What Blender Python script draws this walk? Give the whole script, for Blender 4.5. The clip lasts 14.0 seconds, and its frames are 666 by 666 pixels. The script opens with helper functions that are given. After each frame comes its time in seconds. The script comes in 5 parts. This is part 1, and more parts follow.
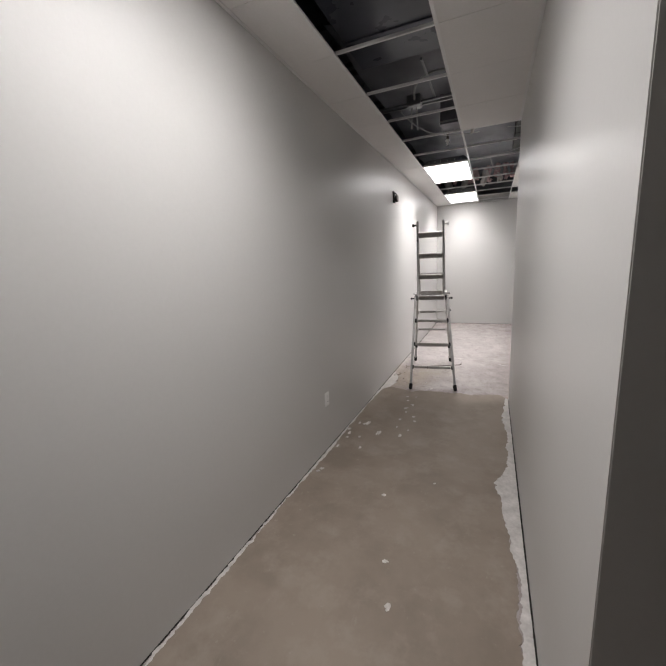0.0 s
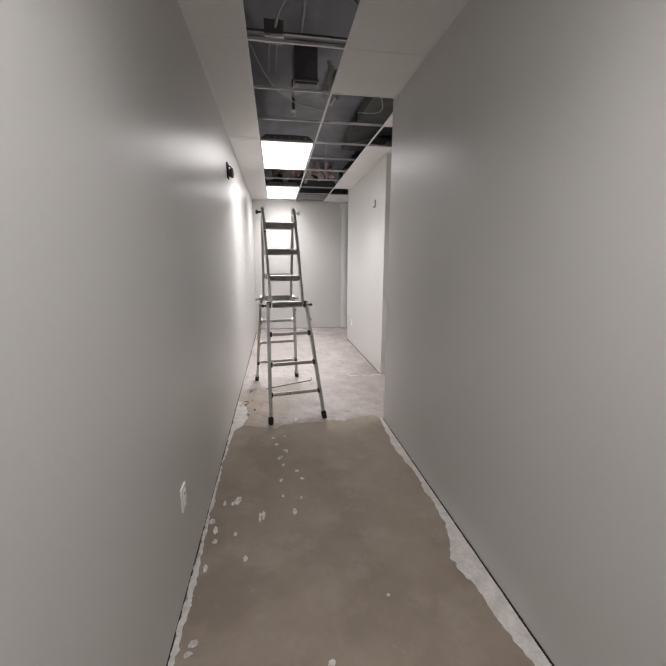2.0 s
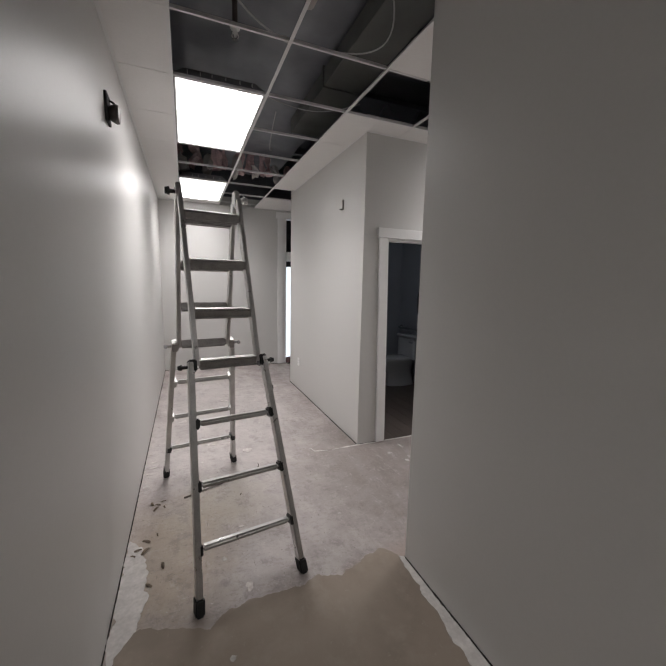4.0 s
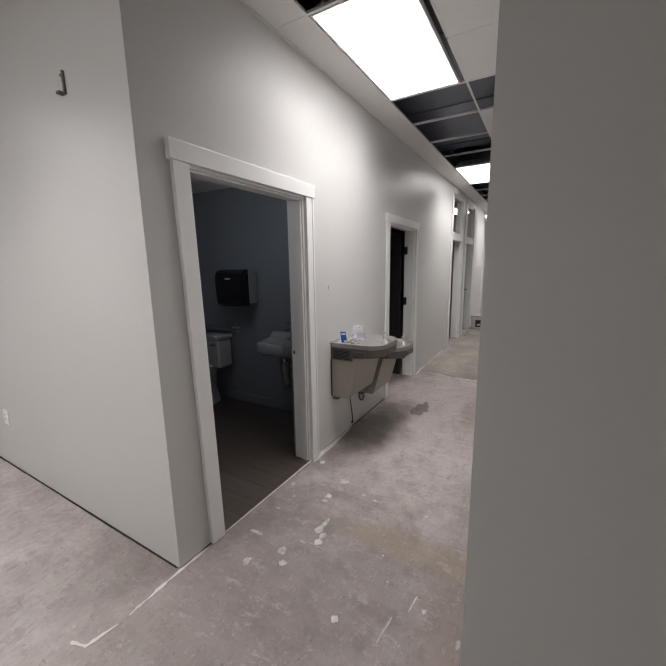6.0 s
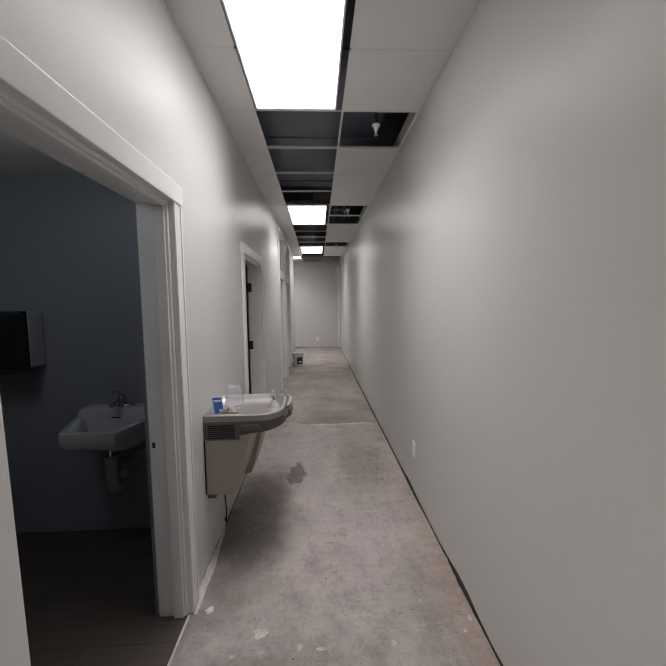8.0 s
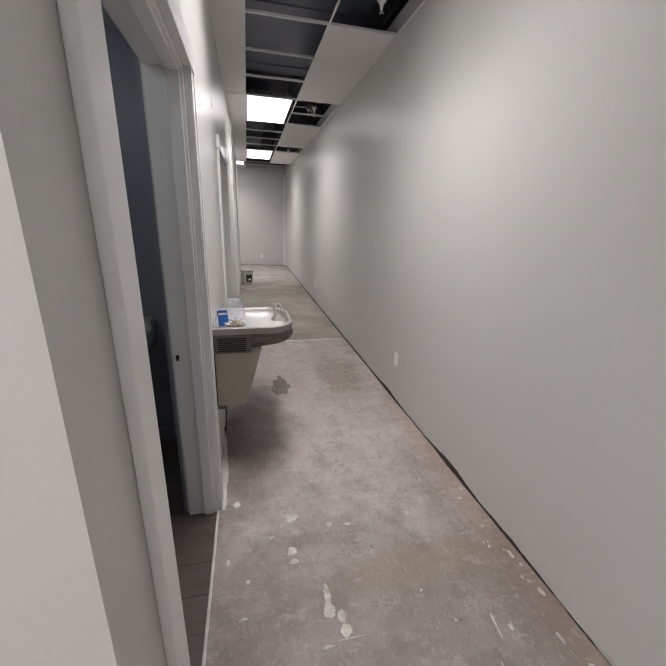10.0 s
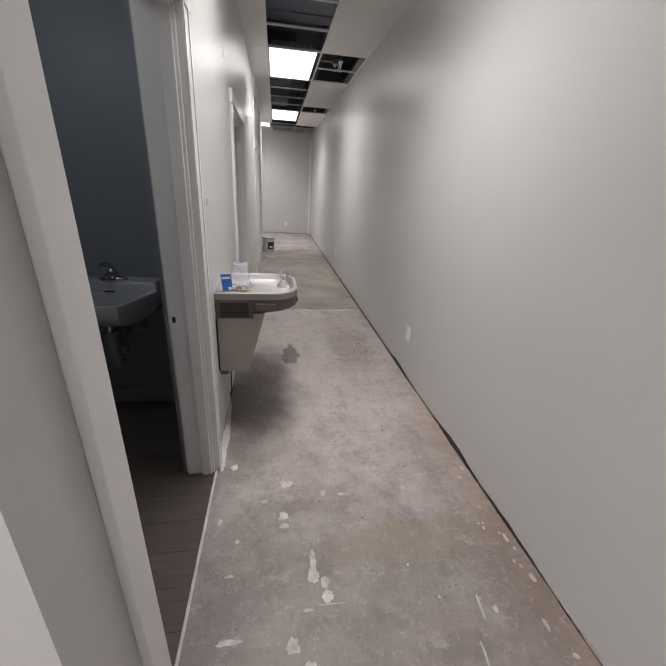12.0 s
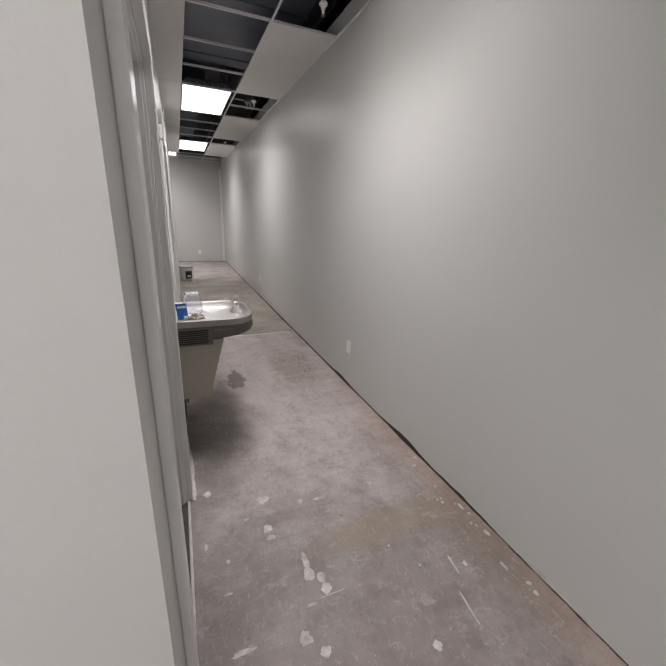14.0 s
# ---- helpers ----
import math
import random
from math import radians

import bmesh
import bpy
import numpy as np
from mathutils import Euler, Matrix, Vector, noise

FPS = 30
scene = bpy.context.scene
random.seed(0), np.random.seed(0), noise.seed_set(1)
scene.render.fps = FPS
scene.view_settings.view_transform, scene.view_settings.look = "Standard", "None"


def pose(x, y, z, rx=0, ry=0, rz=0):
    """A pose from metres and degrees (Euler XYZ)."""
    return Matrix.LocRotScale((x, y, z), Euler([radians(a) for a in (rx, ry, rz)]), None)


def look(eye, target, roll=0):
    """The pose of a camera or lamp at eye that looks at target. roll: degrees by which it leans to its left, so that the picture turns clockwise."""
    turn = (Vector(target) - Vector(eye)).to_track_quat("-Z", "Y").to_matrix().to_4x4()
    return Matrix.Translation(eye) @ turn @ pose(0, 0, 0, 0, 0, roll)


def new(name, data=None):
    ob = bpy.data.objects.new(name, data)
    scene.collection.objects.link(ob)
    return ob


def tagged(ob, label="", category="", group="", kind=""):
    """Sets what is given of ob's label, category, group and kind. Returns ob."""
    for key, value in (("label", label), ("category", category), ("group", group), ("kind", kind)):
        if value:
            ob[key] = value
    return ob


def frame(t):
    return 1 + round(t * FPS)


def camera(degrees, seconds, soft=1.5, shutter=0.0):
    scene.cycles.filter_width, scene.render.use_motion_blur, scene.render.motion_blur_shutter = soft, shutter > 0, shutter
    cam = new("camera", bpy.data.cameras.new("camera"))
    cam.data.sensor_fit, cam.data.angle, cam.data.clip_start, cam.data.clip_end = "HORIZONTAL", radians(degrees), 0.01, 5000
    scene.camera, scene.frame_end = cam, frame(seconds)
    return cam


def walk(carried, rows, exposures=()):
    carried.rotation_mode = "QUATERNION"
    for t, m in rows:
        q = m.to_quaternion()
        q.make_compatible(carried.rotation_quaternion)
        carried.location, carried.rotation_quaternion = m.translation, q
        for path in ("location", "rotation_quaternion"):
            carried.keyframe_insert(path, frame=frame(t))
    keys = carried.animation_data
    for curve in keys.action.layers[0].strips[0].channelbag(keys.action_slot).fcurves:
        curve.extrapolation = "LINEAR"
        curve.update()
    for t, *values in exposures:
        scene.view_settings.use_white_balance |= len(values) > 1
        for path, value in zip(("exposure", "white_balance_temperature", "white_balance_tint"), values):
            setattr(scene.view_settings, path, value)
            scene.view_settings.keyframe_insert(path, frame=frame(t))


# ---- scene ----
cam = camera(85.9, 14.0)

PATH = [
    (0, (-0.217, -4.325, 1.598), (-1.02, -2.532, 1.228), -2.8),
    (0.5, (-0.453, -4.114, 1.57), (-0.802, -2.179, 1.205), -0.8),
    (1, (-0.681, -3.844, 1.583), (-0.709, -1.875, 1.229), 2.6),
    (1.5, (-0.945, -3.589, 1.584), (-0.652, -1.644, 1.219), -0.4),
    (2, (-1.037, -3.269, 1.557), (-0.73, -1.332, 1.169), 0.1),
    (2.2, (-1.035, -3.119, 1.576), (-0.708, -1.17, 1.272), 0.5),
    (4.3, (-1.145, -1.329, 1.564), (-0.214, 0.42, 1.292), -0.4),
    (4.5, (-1.125, -1.166, 1.557), (-0.057, 0.501, 1.273), -1.9),
    (5, (-0.989, -0.743, 1.537), (0.279, 0.783, 1.286), -1.0),
    (5.5, (-0.811, -0.337, 1.518), (0.696, 0.943, 1.218), 1.3),
    (6, (-0.576, -0.079, 1.517), (1.119, 0.918, 1.156), -0.9),
    (6.5, (-0.279, 0.097, 1.524), (1.547, 0.886, 1.32), -0.0),
    (7, (-0.139, 0.283, 1.523), (1.812, 0.67, 1.31), 2.9),
    (7.2, (-0.13, 0.392, 1.545), (1.849, 0.595, 1.343), 1.2),
    (9.3, (-0.032, 1.176, 1.534), (1.897, 0.787, 1.174), 1.3),
    (9.5, (-0.033, 1.218, 1.517), (1.853, 0.747, 1.048), 1.3),
    (10, (-0.018, 1.218, 1.489), (1.836, 0.771, 0.888), 2.1),
    (10.5, (0.023, 1.085, 1.441), (1.796, 0.683, 0.606), 3.6),
    (11, (0.023, 1.025, 1.446), (1.818, 0.685, 0.631), 2.1),
    (11.5, (0.024, 1.034, 1.456), (1.844, 0.71, 0.693), 1.9),
    (12, (0.019, 1.096, 1.459), (1.845, 0.782, 0.706), 3.5),
    (12.5, (0.0, 1.165, 1.461), (1.834, 0.846, 0.732), 3.0),
    (13, (-0.053, 1.214, 1.462), (1.724, 0.59, 0.79), 2.3),
    (13.5, (-0.098, 1.258, 1.47), (1.57, 0.354, 0.837), 3.0),
    (14, (-0.108, 1.356, 1.476), (1.641, 0.602, 0.865), 2.5),
]
walk(cam, [(t, look(eye, target, roll)) for t, eye, target, roll in PATH],
     [(0, 0.28), (0.5, 0.05), (1.0, 0.05), (1.5, 0.28), (2.2, 0.42), (4.3, -0.2), (5.0, -0.2), (5.5, -0.12), (6.5, -0.15), (7.0, -0.32), (9.5, -0.42), (10.0, -0.07), (10.5, -0.03), (12.5, -0.05), (14, -0.14)])

# ---- world ----
world = bpy.data.worlds.new("world")
world.use_nodes = True
scene.world = world
world.node_tree.nodes["Background"].inputs[0].default_value = (0.5, 0.6, 0.8, 1)
world.node_tree.nodes["Background"].inputs[1].default_value = 0.02

LAMP = 4.6          # glow of the ceiling panels
POWER = 21.0       # watts of each panel
H = 2.905           # ceiling height
M = 0.628           # ceiling module


# ---- materials ----
def mat(name, color, rough=0.5, metal=0.0, spec=0.5, var=0.0, scale=6.0, fine=0.0, fine_scale=120.0, bump=0.0, bump_scale=90.0,
        second=None, rough_var=0.0, coat=0.0, transmission=0.0, ior=1.45, emit=0.0, emit_color=None, by_object=0.0):
    m = bpy.data.materials.new(name)
    m.use_nodes = True
    nt = m.node_tree
    b = nt.nodes["Principled BSDF"]
    b.inputs["Base Color"].default_value = (*color, 1)
    b.inputs["Roughness"].default_value = rough
    b.inputs["Metallic"].default_value = metal
    b.inputs["Specular IOR Level"].default_value = spec
    b.inputs["Coat Weight"].default_value = coat
    b.inputs["Transmission Weight"].default_value = transmission
    b.inputs["IOR"].default_value = ior
    if emit:
        b.inputs["Emission Color"].default_value = (*(emit_color or color), 1)
        b.inputs["Emission Strength"].default_value = emit
    geo = nt.nodes.new("ShaderNodeNewGeometry")
    pos = geo.outputs["Position"]
    if var or fine or by_object:
        base = nt.nodes.new("ShaderNodeRGB")
        base.outputs[0].default_value = (*color, 1)
        out = base.outputs[0]
        if var:
            n = nt.nodes.new("ShaderNodeTexNoise")
            n.inputs["Scale"].default_value, n.inputs["Detail"].default_value = scale, 5
            nt.links.new(pos, n.inputs["Vector"])
            r = nt.nodes.new("ShaderNodeMapRange")
            r.inputs[1].default_value, r.inputs[2].default_value = 0.3, 0.7
            nt.links.new(n.outputs["Fac"], r.inputs[0])
            mx = nt.nodes.new("ShaderNodeMix")
            mx.data_type = "RGBA"
            c2 = second or tuple(c * (1 - var) for c in color)
            mx.inputs["B"].default_value = (*c2, 1)
            nt.links.new(out, mx.inputs["A"])
            nt.links.new(r.outputs[0], mx.inputs["Factor"])
            out = mx.outputs["Result"]
        if fine:
            n = nt.nodes.new("ShaderNodeTexNoise")
            n.inputs["Scale"].default_value, n.inputs["Detail"].default_value = fine_scale, 3
            nt.links.new(pos, n.inputs["Vector"])
            hs = nt.nodes.new("ShaderNodeHueSaturation")
            r = nt.nodes.new("ShaderNodeMapRange")
            r.inputs[1].default_value, r.inputs[2].default_value = 0.25, 0.75
            r.inputs[3].default_value, r.inputs[4].default_value = 1 - fine, 1 + fine
            nt.links.new(n.outputs["Fac"], r.inputs[0])
            nt.links.new(r.outputs[0], hs.inputs["Value"])
            nt.links.new(out, hs.inputs["Color"])
            out = hs.outputs[0]
        if by_object:
            oi = nt.nodes.new("ShaderNodeObjectInfo")
            hs = nt.nodes.new("ShaderNodeHueSaturation")
            r = nt.nodes.new("ShaderNodeMapRange")
            r.inputs[3].default_value, r.inputs[4].default_value = 1 - by_object, 1 + by_object
            nt.links.new(oi.outputs["Random"], r.inputs[0])
            nt.links.new(r.outputs[0], hs.inputs["Value"])
            nt.links.new(out, hs.inputs["Color"])
            out = hs.outputs[0]
        nt.links.new(out, b.inputs["Base Color"])
    if bump:
        n = nt.nodes.new("ShaderNodeTexNoise")
        n.inputs["Scale"].default_value, n.inputs["Detail"].default_value = bump_scale, 4
        nt.links.new(pos, n.inputs["Vector"])
        bp = nt.nodes.new("ShaderNodeBump")
        bp.inputs["Strength"].default_value, bp.inputs["Distance"].default_value = bump, 0.004
        nt.links.new(n.outputs["Fac"], bp.inputs["Height"])
        nt.links.new(bp.outputs[0], b.inputs["Normal"])
    if rough_var:
        n = nt.nodes.new("ShaderNodeTexNoise")
        n.inputs["Scale"].default_value, n.inputs["Detail"].default_value = scale * 1.7, 4
        nt.links.new(pos, n.inputs["Vector"])
        r = nt.nodes.new("ShaderNodeMapRange")
        r.inputs[1].default_value, r.inputs[2].default_value = 0.3, 0.7
        r.inputs[3].default_value, r.inputs[4].default_value = max(0.02, rough - rough_var), min(1, rough + rough_var)
        nt.links.new(n.outputs["Fac"], r.inputs[0])
        nt.links.new(r.outputs[0], b.inputs["Roughness"])
    return m


def mix_color(nt, fac, a, b_col):
    mx = nt.nodes.new("ShaderNodeMix")
    mx.data_type = "RGBA"
    nt.links.new(fac, mx.inputs["Factor"])
    nt.links.new(a, mx.inputs["A"])
    mx.inputs["B"].default_value = (*b_col, 1)
    return mx.outputs["Result"]


def noise_fac(nt, pos, scale, lo, hi, detail=5, amount=1.0, rough=0.55, squash=None):
    v = pos
    if squash:
        mp = nt.nodes.new("ShaderNodeMapping")
        mp.inputs["Scale"].default_value = squash
        nt.links.new(pos, mp.inputs["Vector"])
        v = mp.outputs[0]
    n = nt.nodes.new("ShaderNodeTexNoise")
    n.inputs["Scale"].default_value, n.inputs["Detail"].default_value = scale, detail
    n.inputs["Roughness"].default_value = rough
    nt.links.new(v, n.inputs["Vector"])
    r = nt.nodes.new("ShaderNodeMapRange")
    r.inputs[1].default_value, r.inputs[2].default_value = lo, hi
    r.inputs[3].default_value, r.inputs[4].default_value = 0, amount
    nt.links.new(n.outputs["Fac"], r.inputs[0])
    return r.outputs[0]


def spot_fac(nt, pos, cx, cy, rx, ry, soft, amount, wobble=0.25, freq=7.0):
    """A stained, paler or shadowed patch of its own ragged shape on the floor, round (cx, cy)."""
    n = nt.nodes.new("ShaderNodeTexNoise")
    n.inputs["Scale"].default_value, n.inputs["Detail"].default_value = freq, 4
    nt.links.new(pos, n.inputs["Vector"])
    mp = nt.nodes.new("ShaderNodeMapping")
    mp.vector_type = "TEXTURE"
    mp.inputs["Location"].default_value = (cx, cy, 0)
    mp.inputs["Scale"].default_value = (rx, ry, 1)
    nt.links.new(pos, mp.inputs["Vector"])
    ln = nt.nodes.new("ShaderNodeVectorMath")
    ln.operation = "LENGTH"
    nt.links.new(mp.outputs[0], ln.inputs[0])
    ad = nt.nodes.new("ShaderNodeMath")
    ad.operation = "MULTIPLY_ADD"
    nt.links.new(n.outputs["Fac"], ad.inputs[0])
    ad.inputs[1].default_value = wobble * 4
    nt.links.new(ln.outputs["Value"], ad.inputs[2])
    r = nt.nodes.new("ShaderNodeMapRange")
    r.inputs[1].default_value, r.inputs[2].default_value = 1 + wobble * 2 - soft, 1 + wobble * 2 + soft
    r.inputs[3].default_value, r.inputs[4].default_value = amount, 0
    nt.links.new(ad.outputs[0], r.inputs[0])
    return r.outputs[0]


def concrete_material():
    m = bpy.data.materials.new("bare_concrete")
    m.use_nodes = True
    nt = m.node_tree
    b = nt.nodes["Principled BSDF"]
    pos = nt.nodes.new("ShaderNodeNewGeometry").outputs["Position"]
    base = nt.nodes.new("ShaderNodeRGB")
    base.outputs[0].default_value = (0.381, 0.334, 0.320, 1)
    c = base.outputs[0]
    c = mix_color(nt, noise_fac(nt, pos, 0.9, 0.42, 0.62, 8, 0.6, 0.65), c, (0.307, 0.263, 0.25))
    c = mix_color(nt, noise_fac(nt, pos, 3.6, 0.45, 0.62, 12, 0.64, 0.75), c, (0.169, 0.144, 0.134))
    c = mix_color(nt, noise_fac(nt, pos, 2.6, 0.48, 0.62, 12, 0.6, 0.8, (2.2, 1, 1)), c, (0.482, 0.432, 0.417))
    c = mix_color(nt, noise_fac(nt, pos, 5.5, 0.49, 0.60, 12, 0.32, 0.82, (2.4, 0.6, 1)), c, (0.190, 0.16, 0.15))
    c = mix_color(nt, noise_fac(nt, pos, 11, 0.54, 0.62, 10, 0.42, 0.8), c, (0.451, 0.405, 0.39))
    c = mix_color(nt, noise_fac(nt, pos, 9, 0.55, 0.63, 10, 0.42, 0.8, (1.6, 0.8, 1)), c, (0.195, 0.166, 0.156))
    c = mix_color(nt, noise_fac(nt, pos, 2.1, 0.5, 0.68, 4, 0.5, 0.5, (1, 1.5, 1)), c, (0.215, 0.188, 0.177))
    c = mix_color(nt, noise_fac(nt, pos, 1.7, 0.52, 0.7, 4, 0.45, 0.5, (1.5, 1, 1)), c, (0.46, 0.425, 0.41))
    # paler stretch over the lobby floor
    c = mix_color(nt, spot_fac(nt, pos, -0.75, 2.3, 0.95, 2.4, 0.35, 0.5, 0.2, 3), c, (0.505, 0.475, 0.459))
    # paler stretch along the corridor
    c = mix_color(nt, spot_fac(nt, pos, 3.1, 0.65, 1.45, 0.95, 0.3, 0.42, 0.2, 3), c, (0.533, 0.47, 0.45))
    # worn darker stretches and tan or rust-tinted stains
    c = mix_color(nt, spot_fac(nt, pos, 0.5, 0.95, 0.75, 0.9, 0.5, 0.68, 0.35, 4), c, (0.195, 0.166, 0.155))
    c = mix_color(nt, spot_fac(nt, pos, 1.10, 0.45, 0.10, 0.40, 0.22, 0.55, 0.35, 6), c, (0.277, 0.225, 0.165))
    c = mix_color(nt, spot_fac(nt, pos, 1.3, 0.0, 1.5, 0.14, 0.4, 0.34, 0.35, 5), c, (0.348, 0.22, 0.15))
    c = mix_color(nt, spot_fac(nt, pos, 0.85, 0.12, 0.35, 0.16, 0.4, 0.5, 0.35, 9), c, (0.174, 0.135, 0.11))
    c = mix_color(nt, spot_fac(nt, pos, 3.2, 0.35, 0.45, 0.22, 0.4, 0.5, 0.35, 12), c, (0.225, 0.19, 0.14))
    c = mix_color(nt, spot_fac(nt, pos, -1.3, 0.45, 0.32, 0.5, 0.5, 0.5), c, (0.369, 0.29, 0.2))
    c = mix_color(nt, spot_fac(nt, pos, -0.95, 0.9, 0.28, 0.3, 0.5, 0.35), c, (0.338, 0.29, 0.2))
    # damp marks below the coolers; the broader one also holds their painted shadow
    c = mix_color(nt, spot_fac(nt, pos, 3.03, 0.968, 0.19, 0.078, 0.06, 0.85, 0.35, 13), c, (0.133, 0.115, 0.10))
    c = mix_color(nt, spot_fac(nt, pos, 2.3, 1.25, 0.55, 0.26, 0.35, 0.8, 0.25, 5), c, (0.133, 0.115, 0.105))
    # scuffs, grit and chips
    c = mix_color(nt, noise_fac(nt, pos, 7, 0.53, 0.57, 14, 0.36, 0.84), c, (0.174, 0.149, 0.139))
    c = mix_color(nt, noise_fac(nt, pos, 8.5, 0.55, 0.59, 14, 0.34, 0.84, (1.4, 0.7, 1)), c, (0.482, 0.435, 0.417))
    c = mix_color(nt, noise_fac(nt, pos, 34, 0.55, 0.66, 8, 0.3, 0.82), c, (0.174, 0.149, 0.139))
    c = mix_color(nt, noise_fac(nt, pos, 24, 0.53, 0.63, 10, 0.42, 0.78, (0.55, 1.5, 1)), c, (0.205, 0.178, 0.167))
    c = mix_color(nt, noise_fac(nt, pos, 30, 0.56, 0.64, 10, 0.36, 0.78, (0.6, 1.4, 1)), c, (0.47, 0.435, 0.417))
    c = mix_color(nt, noise_fac(nt, pos, 20, 0.66, 0.69, 6, 0.85, 0.76), c, (0.635, 0.585, 0.56))
    c = mix_color(nt, noise_fac(nt, pos, 60, 0.64, 0.68, 4, 0.8, 0.68), c, (0.118, 0.10, 0.093))
    c = mix_color(nt, noise_fac(nt, pos, 90, 0.69, 0.72, 3, 0.7, 0.6), c, (0.615, 0.57, 0.55))
    c = mix_color(nt, noise_fac(nt, pos, 12, 0.66, 0.68, 5, 0.5, 0.78, (0.3, 4.5, 1)), c, (0.533, 0.485, 0.465))
    c = mix_color(nt, noise_fac(nt, pos, 9, 0.65, 0.67, 5, 0.6, 0.78, (4.5, 0.5, 1)), c, (0.118, 0.10, 0.093))
    nt.links.new(c, b.inputs["Base Color"])
    rr = noise_fac(nt, pos, 3.3, 0.3, 0.7, 5, 0.35)
    ad = nt.nodes.new("ShaderNodeMath")
    ad.inputs[1].default_value = 0.47
    nt.links.new(rr, ad.inputs[0])
    nt.links.new(ad.outputs[0], b.inputs["Roughness"])
    b.inputs["Specular IOR Level"].default_value = 0.35
    n = nt.nodes.new("ShaderNodeTexNoise")
    n.inputs["Scale"].default_value, n.inputs["Detail"].default_value = 45, 6
    nt.links.new(pos, n.inputs["Vector"])
    bp = nt.nodes.new("ShaderNodeBump")
    bp.inputs["Strength"].default_value, bp.inputs["Distance"].default_value = 0.25, 0.004
    nt.links.new(n.outputs["Fac"], bp.inputs["Height"])
    nt.links.new(bp.outputs[0], b.inputs["Normal"])
    return m


def coat_material():
    m = bpy.data.materials.new("brown_floor_coat")
    m.use_nodes = True
    nt = m.node_tree
    b = nt.nodes["Principled BSDF"]
    pos = nt.nodes.new("ShaderNodeNewGeometry").outputs["Position"]
    base = nt.nodes.new("ShaderNodeRGB")
    base.outputs[0].default_value = (0.27, 0.222, 0.18, 1)
    c = base.outputs[0]
    c = mix_color(nt, noise_fac(nt, pos, 1.8, 0.42, 0.62, 7, 0.75, 0.6), c, (0.20, 0.163, 0.128))
    c = mix_color(nt, noise_fac(nt, pos, 4.2, 0.5, 0.68, 8, 0.55, 0.65), c, (0.33, 0.28, 0.235))
    c = mix_color(nt, noise_fac(nt, pos, 9, 0.62, 0.7, 6, 0.35, 0.7, (2, 0.7, 1)), c, (0.32, 0.28, 0.24))
    c = mix_color(nt, noise_fac(nt, pos, 28, 0.64, 0.72, 5, 0.4, 0.7), c, (0.38, 0.34, 0.30))
    nt.links.new(c, b.inputs["Base Color"])
    b.inputs["Roughness"].default_value = 0.62
    b.inputs["Specular IOR Level"].default_value = 0.3
    n = nt.nodes.new("ShaderNodeTexNoise")
    n.inputs["Scale"].default_value, n.inputs["Detail"].default_value = 14, 6
    nt.links.new(pos, n.inputs["Vector"])
    bp = nt.nodes.new("ShaderNodeBump")
    bp.inputs["Strength"].default_value, bp.inputs["Distance"].default_value = 0.2, 0.006
    nt.links.new(n.outputs["Fac"], bp.inputs["Height"])
    nt.links.new(bp.outputs[0], b.inputs["Normal"])
    return m


def plank_material():
    m = bpy.data.materials.new("dark_wood_look_vinyl")
    m.use_nodes = True
    nt = m.node_tree
    b = nt.nodes["Principled BSDF"]
    pos = nt.nodes.new("ShaderNodeNewGeometry").outputs["Position"]
    oi = nt.nodes.new("ShaderNodeObjectInfo")
    base = nt.nodes.new("ShaderNodeMix")
    base.data_type = "RGBA"
    base.inputs["A"].default_value, base.inputs["B"].default_value = (0.072, 0.057, 0.050, 1), (0.092, 0.074, 0.065, 1)
    nt.links.new(oi.outputs["Random"], base.inputs["Factor"])
    sh = nt.nodes.new("ShaderNodeVectorMath")
    sh.operation = "MULTIPLY_ADD"
    sh.inputs[1].default_value = (0, 3.7, 0)
    nt.links.new(oi.outputs["Random"], sh.inputs[0])
    nt.links.new(pos, sh.inputs[2])
    pos = sh.outputs[0]
    c = base.outputs["Result"]
    c = mix_color(nt, noise_fac(nt, pos, 9, 0.42, 0.66, 8, 0.7, 0.65, (3.0, 0.22, 1)), c, (0.062, 0.048, 0.042))
    c = mix_color(nt, noise_fac(nt, pos, 30, 0.5, 0.66, 8, 0.45, 0.7, (3.0, 0.10, 1)), c, (0.118, 0.096, 0.085))
    c = mix_color(nt, noise_fac(nt, pos, 46, 0.54, 0.64, 6, 0.6, 0.7, (3.0, 0.08, 1)), c, (0.045, 0.035, 0.03))
    nt.links.new(c, b.inputs["Base Color"])
    b.inputs["Roughness"].default_value = 0.5
    b.inputs["Specular IOR Level"].default_value = 0.35
    bp = nt.nodes.new("ShaderNodeBump")
    bp.inputs["Strength"].default_value, bp.inputs["Distance"].default_value = 0.12, 0.002
    nt.links.new(noise_fac(nt, pos, 46, 0.4, 0.7, 6, 1.0, 0.7, (3.0, 0.08, 1)), bp.inputs["Height"])
    nt.links.new(bp.outputs[0], b.inputs["Normal"])
    return m


